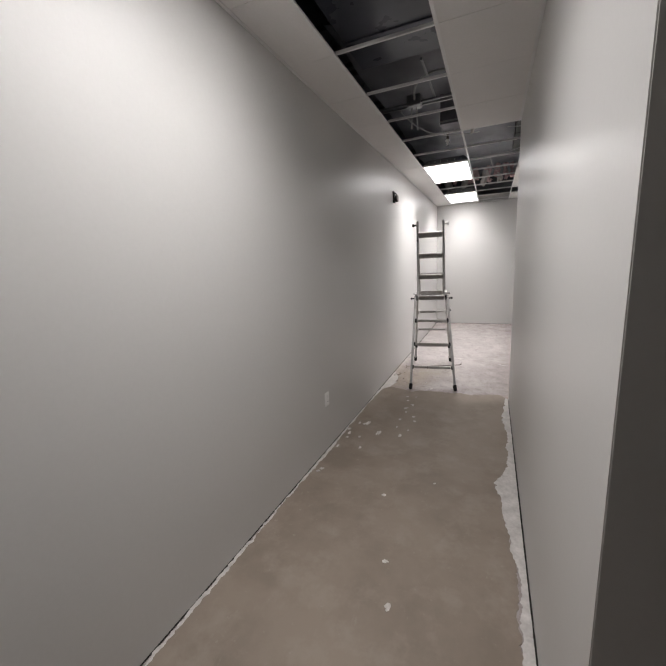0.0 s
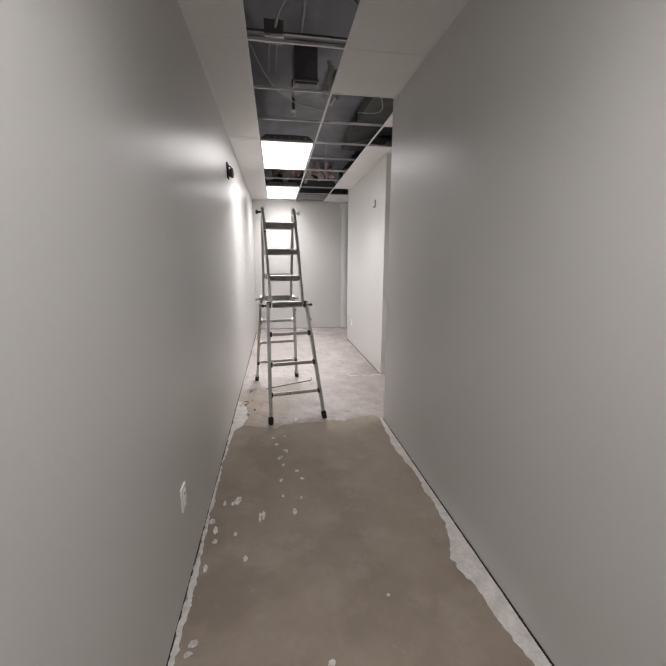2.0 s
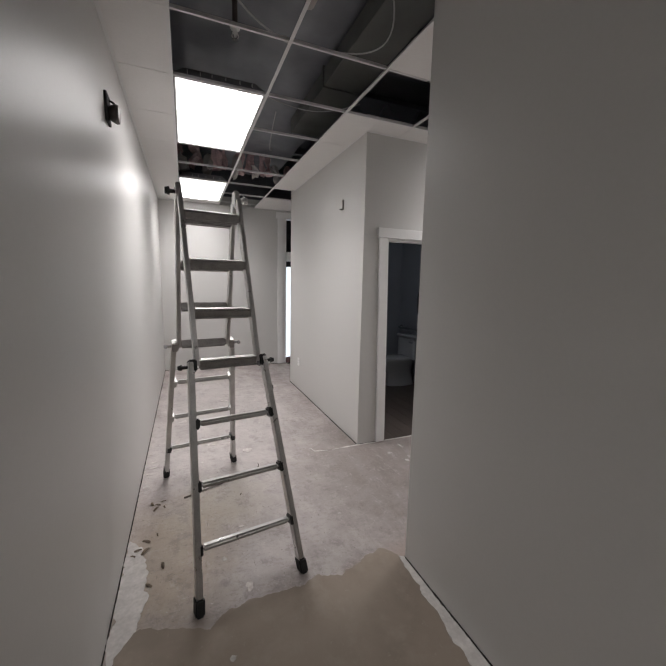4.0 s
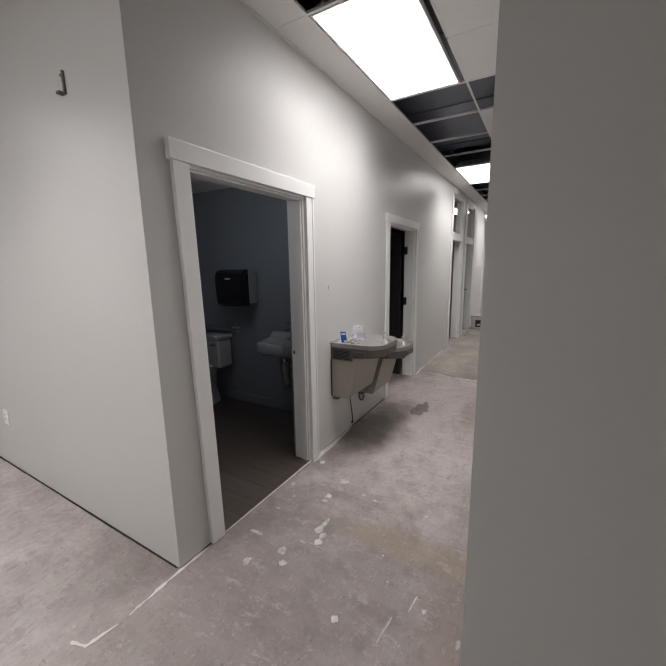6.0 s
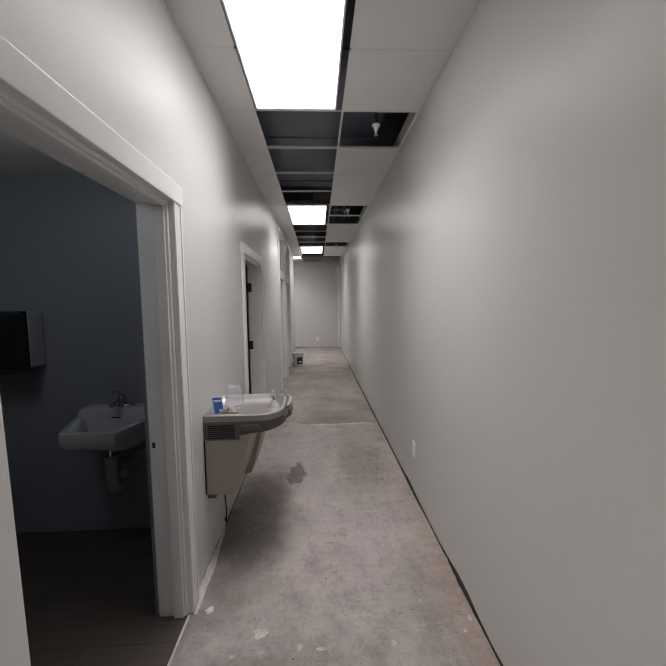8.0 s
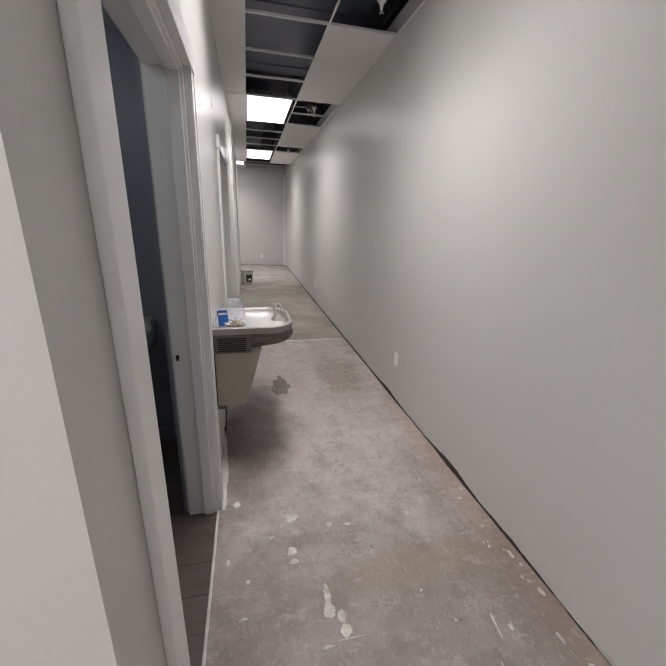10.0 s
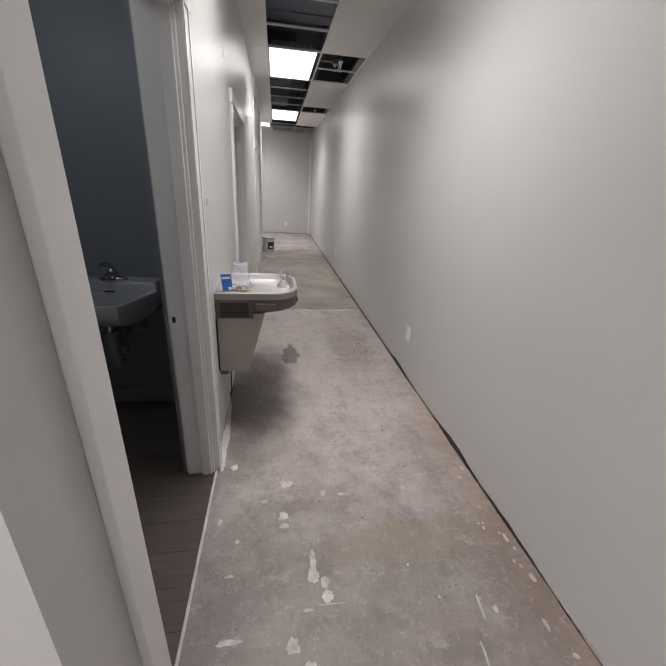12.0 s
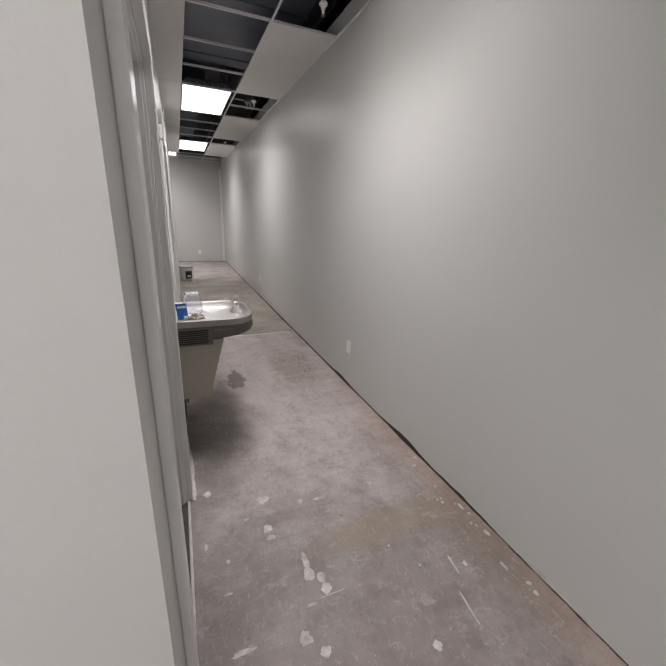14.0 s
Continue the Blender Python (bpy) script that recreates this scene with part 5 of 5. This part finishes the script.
def cooler(x, top, w=0.48):
    yb, yf = 1.425, 0.972
    t = thing("drinking_fountain", "wall-hung stainless steel drinking fountain with a beige cabinet", "drinking fountain", "pair of drinking fountains", (x, 0, top))

    def ring(inset, z, fr=0.0, r=0.15):
        return [(px, py, z) for px, py in rounded_outline(inset, w - inset, yb - max(inset * 0.5, 0.001), yf + inset + fr, max(0.02, r - inset))]

    # rim side takes a darker copy of the stainless for its shade
    part("rim_band", loft(bmesh.new(), [ring(0.0, -0.040), ring(0.0, -0.0075)], caps=False), STEEL_SHADED, t, "steel side of the rim, its shade put into the colour", soft=True)
    part("basin_rim", loft(bmesh.new(), [ring(0.0, -0.0075), ring(0.0, -0.005), ring(0.003, -0.001), ring(0.010, 0.0), ring(0.017, -0.001), ring(0.022, -0.008), ring(0.028, -0.022), ring(0.045, -0.030)], caps=False), STAINLESS, t, soft=True)
    part("basin", loft(bmesh.new(), [ring(0.0455, -0.030), ring(0.09, -0.034), ring(0.16, -0.037)]), STAINLESS, t, "brushed sunken basin", soft=True)
    part("skirt", loft(bmesh.new(), [ring(0.0025, -0.0405), ring(0.0025, -0.095), ring(0.005, -0.108, 0.015), ring(0.012, -0.117, 0.06), ring(0.020, -0.121, 0.12)]), SKIRT, t, "dark brushed skirt round the basin", soft=True)
    bm = bmesh.new()
    side = [(yb - 0.002, -0.122), (yb - 0.25, -0.122), (yb - 0.268, -0.110), (yb - 0.175, -0.462), (yb - 0.16, -0.478), (yb - 0.002, -0.474)]
    loft(bm, [[(0.007, y, z) for y, z in side], [(w - 0.007, y, z) for y, z in side]])
    part("cabinet", bm, CABINET, t)
    part("louvre_panel", boxm(0.0012, 0.0066, yb - 0.205, yb - 0.004, -0.148, -0.05, 0.001, 1), SKIRT, t, "dark louvred side panel")
    for k in range(7):
        z = -0.063 - k * 0.0118
        part("louvre", boxm(-0.0005, 0.004, yb - 0.18, yb - 0.028, z - 0.0034, z + 0.0034), SLOT, t, "dark louvre slot")
    bm = bmesh.new()
    pill = [(yb - 0.215 - 0.112 * u, -0.077 + 0.017 * s) for u, s in ((0, -1), (0, 1), (0.85, 1), (0.93, 0.85), (0.985, 0.45), (1, 0), (0.985, -0.45), (0.93, -0.85), (0.85, -1))]
    loft(bm, [[(0.003, y, z) for y, z in pill], [(-0.006, y, z) for y, z in pill], [(-0.008, yb - 0.271 + (y - yb + 0.271) * 0.94, -0.077 + (z + 0.077) * 0.8) for y, z in pill]])
    part("push_bar", bm, SKIRT, t, "rounded steel push bar")
    part("push_bar", boxm(w * 0.3, w * 0.7, yf - 0.005, yf + 0.006, -0.094, -0.060, 0.004, 2), SKIRT, t)
    bx, by = 0.265, yf + 0.078
    bm = lathe(bmesh.new(), [(0.042, -0.034), (0.040, -0.024), (0.026, -0.006), (0.020, 0.010), (0.016, 0.014), (0.004, 0.015)], 24, (bx, by, 0))
    part("bubbler", bm, STAINLESS, t, "conical bubbler base", soft=True)
    bm = bmesh.new()
    tube(bm, [(bx + 0.004, by + 0.021 * math.sin(a0), 0.042 + 0.028 * math.cos(a0)) for a0 in [2.6 + 2 * math.pi * k / 20 * 0.94 for k in range(21)]], 0.0055, 8)
    part("mouth_guard", bm, STAINLESS, t, "small looped steel mouth guard", soft=True)
    part("nozzle", cyl(bmesh.new(), (bx - 0.01, by, 0.012), (bx - 0.014, by + 0.004, 0.036), 0.008, 0.006, n=10), CHROME, t, soft=True)
    part("drain", cyl(bmesh.new(), (0.20, yf + 0.22, -0.0365), (0.20, yf + 0.22, -0.035), 0.02, n=16), CHROME, t)
    # black strip paints the shadow gap between cabinet and wall
    part("shadow_gap_strip", boxm(-0.002, 0.0065, yb - 0.008, yb - 0.001, -0.472, -0.15, 0.001, 1), SLOT, t, "black strip in place of the shadow gap at the wall")
    part("hanger", boxm(0.03, 0.09, yb - 0.05, yb - 0.002, -0.51, -0.4785), SKIRT, t)
    return t


cooler(1.935, 0.905)
cooler(2.43, 0.79, 0.44)
one("back_panel", boxm(1.95, 2.82, 1.411, 1.4245, 0.45, 0.80, 0.002, 1), CABINET, "thin beige steel panel behind the drinking fountains", "panel")
one("power_cord", tube(bmesh.new(), curve_pts((2.40, 1.39, 0.32), (2.41, 1.385, 0.19), (2.51, 1.385, 0.19), (2.53, 1.39, 0.32), 14), 0.006), CABLE_DARK, "black power cord looped below a drinking fountain", "cord", soft=True)
one("power_cord", tube(bmesh.new(), curve_pts((2.23, 1.405, 0.45), (2.22, 1.40, 0.28), (2.29, 1.40, 0.16), (2.31, 1.415, 0.045), 14), 0.0045), CABLE_DARK, "black cord hanging from the fountain to the foot of the wall", "cord", soft=True)
one("cord_grommet", cyl(bmesh.new(), (2.312, 1.413, 0.045), (2.312, 1.4245, 0.045), 0.014, n=14), CABLE_DARK, "black rubber grommet where a cord enters the wall", "grommet")

# on the fountain: a cloudy jar and a bag of anchors with its header card
t = thing("plastic_jar", "cloudy empty plastic jar standing on the fountain's basin", "jar", at=(2.235, 1.310, 0.8755))
jar = part("body", lathe(bmesh.new(), [(0.002, 0.0), (0.056, 0.0), (0.060, 0.004), (0.059, 0.03), (0.050, 0.100), (0.047, 0.108), (0.040, 0.118), (0.0385, 0.118), (0.046, 0.105), (0.057, 0.03), (0.056, 0.006), (0.002, 0.003)], 32), FROST, t, soft=True)
jar.visible_shadow = False
part("neck_ring", lathe(bmesh.new(), [(0.0405, 0.1185), (0.043, 0.121), (0.043, 0.128), (0.040, 0.130), (0.037, 0.128), (0.037, 0.121)], 28), FROST, t, soft=True).visible_shadow = False
t = thing("bag_of_anchors", "crumpled clear bag of bone-white wall anchors with a blue card", "bag", at=(2.085, 1.305, 0.8755))
hollow = lathe(bmesh.new(), [(0.0030, -0.008), (0.0056, -0.008), (0.0058, -0.003), (0.0050, 0.008), (0.0030, 0.008), (0.0030, -0.008)], 10)
anchor_mesh = None
for k in range(64):
    r = math.sqrt(random.random())
    a0 = random.uniform(0, 6.283)
    px, py = 0.030 * r * math.cos(a0), 0.052 * r * math.sin(a0)
    pz = 0.007 + random.random() * 0.026 * (1 - r * r)
    if anchor_mesh is None:
        ob = part("anchor", hollow, ANCHOR, t, soft=True)
        anchor_mesh = ob.data
    else:
        ob = new("anchor", anchor_mesh)
        ob.parent = t
    ob.matrix_basis = pose(px, py, pz, random.uniform(60, 120), random.uniform(0, 360), random.uniform(0, 360))
bm = bmesh.new()
bmesh.ops.create_icosphere(bm, subdivisions=4, radius=0.05, matrix=pose(0.004, -0.012, 0.018) @ Matrix.Diagonal((0.75, 1.25, 0.55, 1)))
for v in bm.verts:
    v.co += v.normal * (abs(noise.noise(v.co * 26 + Vector((3, 1, 0)))) * 0.022 + noise.noise(v.co * 70) * 0.004)
    v.co.z = max(v.co.z, 0.0008)
wrap = part("wrapper", bm, CLEAR, t, "clear crinkled plastic wrapper")
wrap.visible_shadow = False
bm = boxm(-0.0008, 0.0008, -0.029, 0.029, 0.0, 0.098)
card = part("header_card", bm, BLUE_LABEL, t, "blue printed header card")
card.matrix_basis = pose(-0.012, 0.062, 0.002, -5, -6, -6)
part("print_band", boxm(-0.0016, -0.0009, -0.024, 0.022, 0.070, 0.083), WHITE_LABEL, card, "white band of unreadable print")
part("print_band", boxm(-0.0016, -0.0009, -0.027, -0.004, 0.004, 0.022), WHITE_LABEL, card)


# ---- white strip in the far corner ----
structure("strip_corner", boxm(12.086, 12.0985, 0.004, 0.075, 0.006, 2.74, 0.002, 1), TRIM, "narrow white strip in the corridor's far corner", "trim")


# ---- restroom ----
def basin():
    t = thing("wall_basin", "pale grey china wall-hung wash basin with a chrome tap", "wash basin", at=(2.318, 2.045, 0))
    hw, rim = 0.255, 0.838

    def plan(front, half, narrow, z, back=0.0):
        """Square against the wall, sides running in to a narrower straight front with rounded corners."""
        pts = [(-back, -half), (-0.10 - back * 0.6, -half), (-0.17, -half * 0.985)]
        c0, c1 = Vector((-0.17, -half * 0.985)), Vector((-front, -half * narrow))
        for u in (0.45, 0.8, 0.93):
            pts.append(tuple(c0.lerp(c1, u)))
        pts += [(-front - 0.004, -half * narrow * 0.95), (-front - 0.007, -half * narrow * 0.8), (-front - 0.009, 0.0)]
        pts += [(px, -py) for px, py in reversed(pts[:-1])]
        return [(px, py, z) for px, py in pts]

    outer = [(0.17, 0.13, 0.8, 0.650), (0.27, 0.19, 0.72, 0.672), (0.36, 0.235, 0.66, 0.705), (0.405, 0.248, 0.63, 0.735), (0.424, 0.253, 0.62, 0.765),
             (0.428, hw, 0.62, 0.80), (0.430, hw, 0.62, rim - 0.014), (0.427, hw - 0.004, 0.62, rim - 0.004), (0.418, hw - 0.014, 0.62, rim)]
    rings = [plan(f, h, n, z) for f, h, n, z in outer]
    rings += [plan(0.395, hw - 0.040, 0.64, rim - 0.003, 0.135), plan(0.388, hw - 0.052, 0.64, rim - 0.014, 0.137), plan(0.365, hw - 0.075, 0.64, rim - 0.06, 0.142),
              plan(0.335, hw - 0.10, 0.68, rim - 0.10, 0.155), plan(0.29, hw - 0.155, 0.75, rim - 0.115, 0.18)]
    part("bowl", loft(bmesh.new(), rings), CERAMIC, t, soft=True)
    bm = bmesh.new()
    # raised deck behind the bowl, its ends sweeping down to the rim
    rows = []
    for y, z in [(-hw, rim - 0.01), (-hw + 0.004, rim + 0.02), (-hw + 0.016, rim + 0.040), (-hw + 0.032, rim + 0.047), (0, rim + 0.048), (hw - 0.032, rim + 0.047), (hw - 0.016, rim + 0.040), (hw - 0.004, rim + 0.02), (hw, rim - 0.01)]:
        rows.append([(0.0, y, rim - 0.03), (0.0, y, z), (-0.100, y, z), (-0.112, y, z - 0.005), (-0.118, y, z - 0.014), (-0.134, y, rim - 0.03)])
    loft(bm, rows)
    part("back_ledge", bm, CERAMIC, t, soft=True)
    part("overflow_slot", boxm(-0.1395, -0.128, -0.028, 0.028, rim - 0.012, rim - 0.004, 0.002, 1), SLOT, t, "dark overflow slot")
    z0 = rim + 0.048
    bm = bmesh.new()
    loft(bm, [[(-0.062 + 0.028 * k * math.sin(a0), 0.085 * k * math.cos(a0), z) for a0 in [2 * math.pi * q / 20 for q in range(20)]] for k, z in ((1.0, z0), (1.0, z0 + 0.006), (0.8, z0 + 0.014), (0.4, z0 + 0.018))])
    tap = part("tap", bm, CHROME, t, "chrome single-lever tap", soft=True)
    bm = bmesh.new()
    lathe(bm, [(0.030, 0.012), (0.029, 0.03), (0.026, 0.052), (0.018, 0.064), (0.004, 0.068)], 20, (-0.062, 0, z0))
    loft(bm, [[(-0.075 - u * 0.105, w * math.cos(a0), z0 + 0.034 + u * 0.012 - u * u * 0.02 + h * math.sin(a0)) for a0 in [2 * math.pi * q / 14 for q in range(14)]] for u, w, h in ((0, 0.022, 0.016), (0.5, 0.019, 0.013), (0.9, 0.017, 0.011), (1.0, 0.013, 0.008))])
    part("spout", bm, CHROME, tap, soft=True)
    part("lever", tube(bmesh.new(), curve_pts((-0.055, 0, z0 + 0.062), (-0.06, 0.006, z0 + 0.085), (-0.08, 0.012, z0 + 0.092), (-0.125, 0.022, z0 + 0.100), 10), 0.011, 10), CHROME, tap, soft=True)
    bm = bmesh.new()
    cyl(bm, (-0.22, 0, 0.655), (-0.22, 0, 0.60), 0.026, n=16)
    part("tailpiece", bm, CHROME, t, "short chrome tailpiece", soft=True)
    bm = bmesh.new()
    tube(bm, [(-0.22, 0, 0.615), (-0.22, 0, 0.52)] + curve_pts((-0.22, 0, 0.47), (-0.22, 0, 0.37), (-0.125, -0.01, 0.37), (-0.12, -0.01, 0.49), 10) + [(-0.10, -0.01, 0.55), (-0.05, -0.01, 0.565), (0, -0.01, 0.565)], 0.037, 14)
    part("trap", bm, PVC, t, "padded white drain trap", soft=True)
    for s in (-1, 1):
        bm = bmesh.new()
        cyl(bm, (0, s * 0.11, 0.58), (-0.07, s * 0.11, 0.58), 0.028, n=14)
        cyl(bm, (-0.07, s * 0.11, 0.58), (-0.085, s * 0.11, 0.58), 0.022, 0.018, n=14)
        v = part("stop_valve", bm, PVC, t, "padded white stop valve", soft=True)
        part("supply_hose", tube(bmesh.new(), curve_pts((-0.045, s * 0.11, 0.605), (-0.05, s * 0.115, 0.65), (-0.06, s * 0.09, 0.70), (-0.06, s * 0.06, 0.76), 8), 0.012, 8), PVC, v, soft=True)
        part("valve_handle", tube(bmesh.new(), curve_pts((-0.085, s * 0.11, 0.585), (-0.11, s * 0.115, 0.60), (-0.115, s * 0.13, 0.62), (-0.095, s * 0.145, 0.62), 8), 0.004, 6), CHROME, v, soft=True)


basin()

t = thing("towel_dispenser", "black smoked paper towel dispenser on the restroom wall", "towel dispenser", at=(2.32, 2.735, 1.325))
part("back_shell", boxm(-0.13, 0, -0.19, 0.19, -0.17, 0.18, 0.02, 3), GREY_PL, t, "grey back shell")
bm = bmesh.new()
prof = [(-0.1305, -0.185), (-0.20, -0.185), (-0.222, -0.165), (-0.238, 0.06), (-0.234, 0.11), (-0.215, 0.155), (-0.18, 0.178), (-0.1305, 0.186)]
loft(bm, [[(px + 0.03 * e * (px < -0.14), s * (0.195 - 0.012 * e), pz * (1 - 0.05 * e)) for px, pz in prof] for s, e in ((-1, 1.0), (-0.985, 0.4), (-0.95, 0.0), (0.95, 0.0), (0.985, 0.4), (1, 1.0))])
part("cover", bm, SMOKE, t, "smoked black cover", soft=True)
part("brand_bar", boxm(-0.2365, -0.2352, -0.04, 0.04, 0.085, 0.10), GREY_PL, t)
part("paper_slot", boxm(-0.20, -0.06, -0.14, 0.14, -0.192, -0.186), SLOT, t)

t = thing("grab_bar", "stainless steel grab bar on the restroom wall", "grab bar", at=(2.32, 3.265, 0.862))
part("bar", tube(bmesh.new(), [(-0.05, -0.40, 0), (-0.06, -0.385, 0), (-0.06, 0.385, 0), (-0.05, 0.40, 0)], 0.018, 14), CHROME, t, soft=True)
for s in (-1, 1):
    part("flange", cyl(bmesh.new(), (-0.012, s * 0.40, 0), (0, s * 0.40, 0), 0.04, n=20), CHROME, t)
    part("elbow", cyl(bmesh.new(), (-0.055, s * 0.40, 0), (-0.012, s * 0.40, 0), 0.018, n=14), CHROME, t)

t = thing("toilet", "pale grey china toilet with a cistern against the restroom wall", "toilet", at=(2.30, 3.17, 0))
part("cistern", boxm(-0.22, -0.02, -0.23, 0.23, 0.43, 0.755, 0.035, 3), CERAMIC, t, soft=True)
part("cistern_lid", boxm(-0.235, -0.012, -0.245, 0.245, 0.7555, 0.797, 0.014, 3), CERAMIC, t, soft=True)
part("flush_lever", boxm(-0.25, -0.222, -0.20, -0.12, 0.69, 0.705, 0.004, 2), CHROME, t)


def oval(cx, a, b, z, n=24):
    return [(cx + a * math.cos(2 * math.pi * k / n), b * math.sin(2 * math.pi * k / n), z) for k in range(n)]


part("bowl", loft(bmesh.new(), [oval(-0.30, 0.25, 0.12, 0.0), oval(-0.30, 0.24, 0.11, 0.06), oval(-0.32, 0.22, 0.10, 0.2), oval(-0.38, 0.29, 0.16, 0.34), oval(-0.40, 0.32, 0.185, 0.40), oval(-0.40, 0.32, 0.185, 0.425)]), CERAMIC, t, soft=True)
part("seat", loft(bmesh.new(), [oval(-0.41, 0.315, 0.188, 0.4255), oval(-0.41, 0.32, 0.19, 0.435), oval(-0.41, 0.31, 0.185, 0.448)]), CERAMIC, t, soft=True)
part("lid", loft(bmesh.new(), [oval(-0.41, 0.31, 0.182, 0.4485), oval(-0.41, 0.31, 0.182, 0.46), oval(-0.41, 0.27, 0.15, 0.468)]), CERAMIC, t, soft=True)

t = thing("restroom_light", "dim bluish flush ceiling lamp in the restroom", "ceiling light", at=(1.20, 2.27, 2.36))
part("rim", lathe(bmesh.new(), [(0.10, 0.0), (0.155, -0.002), (0.16, -0.03), (0.150, -0.036)], 32), WHITE_PL, t, soft=True)
part("lens", lathe(bmesh.new(), [(0.149, -0.034), (0.152, -0.08), (0.140, -0.125), (0.10, -0.15), (0.002, -0.158)], 32), DIMLENS, t, "glowing bluish white drum lens", soft=True)

# wood-look planks on the restroom floor
fr = tagged(new("floor_restroom"), "dark brown wood-look vinyl plank floor", "floor", kind="structure")
col, x = 0, 0.531
while x < 2.31:
    x1 = min(x + 0.152, 2.319)
    y = 1.4245 - (0.0 if col % 3 == 0 else 0.41 * (col % 3))
    while y < 3.72:
        # planks outside the doorway stop at the inner face of the wall
        lo = 1.4245 if x > 0.674 and x1 < 1.602 else 1.585
        a, b = max(y, lo), min(y + 1.22, 3.739)
        if b - a > 0.02:
            part("plank", boxm(x + 0.0006, x1 - 0.0006, a + 0.0006, b - 0.0006, 0.0005, 0.0045, 0.0008, 1), PLANK, fr)
        y += 1.22
    x += 0.152
    col += 1
for x0, x1 in ((0.676, 0.6826), (1.5962, 1.600)):
    part("plank", boxm(x0, x1, 1.4251, 1.5844, 0.0005, 0.0045), PLANK, fr)
structure("threshold_bead", boxm(0.69, 1.60, 1.412, 1.4235, 0.0, 0.005, 0.002, 1), PLASTER, "thin white bead of filler along the edge of the planks", "trim")

# ---- the pail at the far end ----
t = thing("pail", "white plastic pail with a dark label and lid on the floor", "pail", at=(8.62, 1.26, 0))
part("body", lathe(bmesh.new(), [(0.115, 0.0), (0.12, 0.004), (0.136, 0.275), (0.146, 0.28), (0.146, 0.295), (0.138, 0.297), (0.138, 0.305)], 32), PAIL, t, soft=True)
part("lid", lathe(bmesh.new(), [(0.149, 0.294), (0.150, 0.314), (0.143, 0.320), (0.13, 0.313), (0.001, 0.312)], 32), GREY_PL, t, "grimy grey lid", soft=True)
bm = bmesh.new()
loft(bm, [[((0.1215 + 0.0595 * z) * math.cos(a0), (0.1215 + 0.0595 * z) * math.sin(a0), z) for a0 in [math.radians(172 + 5.5 * k) for k in range(14)]] for z in (0.05, 0.22)], caps=False, closed=False)
part("label", bm, LABEL_DARK, t, "dark printed label")
bm = bmesh.new()
loft(bm, [[((0.1225 + 0.0595 * z) * math.cos(a0), (0.1225 + 0.0595 * z) * math.sin(a0), z) for a0 in [math.radians(190 + 5.5 * k) for k in range(7)]] for z in (0.09, 0.125)], caps=False, closed=False)
part("label_print", bm, WHITE_LABEL, t, "pale bar of unreadable print")
part("bail_handle", tube(bmesh.new(), curve_pts((0, -0.147, 0.285), (-0.10, -0.15, 0.305), (-0.10, 0.15, 0.305), (0, 0.147, 0.285), 14), 0.0035, 6), GALV, t, soft=True)

# sweepings by the pail and along the corridor's far doors
for k in range(16):
    px, py = (8.47 + random.gauss(0, 0.10), 1.20 + random.gauss(0, 0.09)) if k < 11 else (random.uniform(7.2, 7.9), random.uniform(1.30, 1.39))
    py = min(py, 1.39)
    s = random.uniform(0.007, 0.017)
    bm = bmesh.new()
    bmesh.ops.create_icosphere(bm, subdivisions=1, radius=s, matrix=pose(px, py, 0.0045 + s * 0.3, 0, 0, random.uniform(0, 180)) @ Matrix.Diagonal((random.uniform(1.2, 2.6), 0.9, 0.45, 1)))
    for v in bm.verts:
        v.co += Vector((random.uniform(-1, 1), random.uniform(-1, 1), random.uniform(-0.4, 0.4))) * s * 0.25
    one("chip", bm, GRIT if k % 3 else PLASTER, "small dark chip of swept rubble beside the pail" if k % 3 else "small pale chip of swept rubble beside the pail", "debris", "sweepings by the pail")
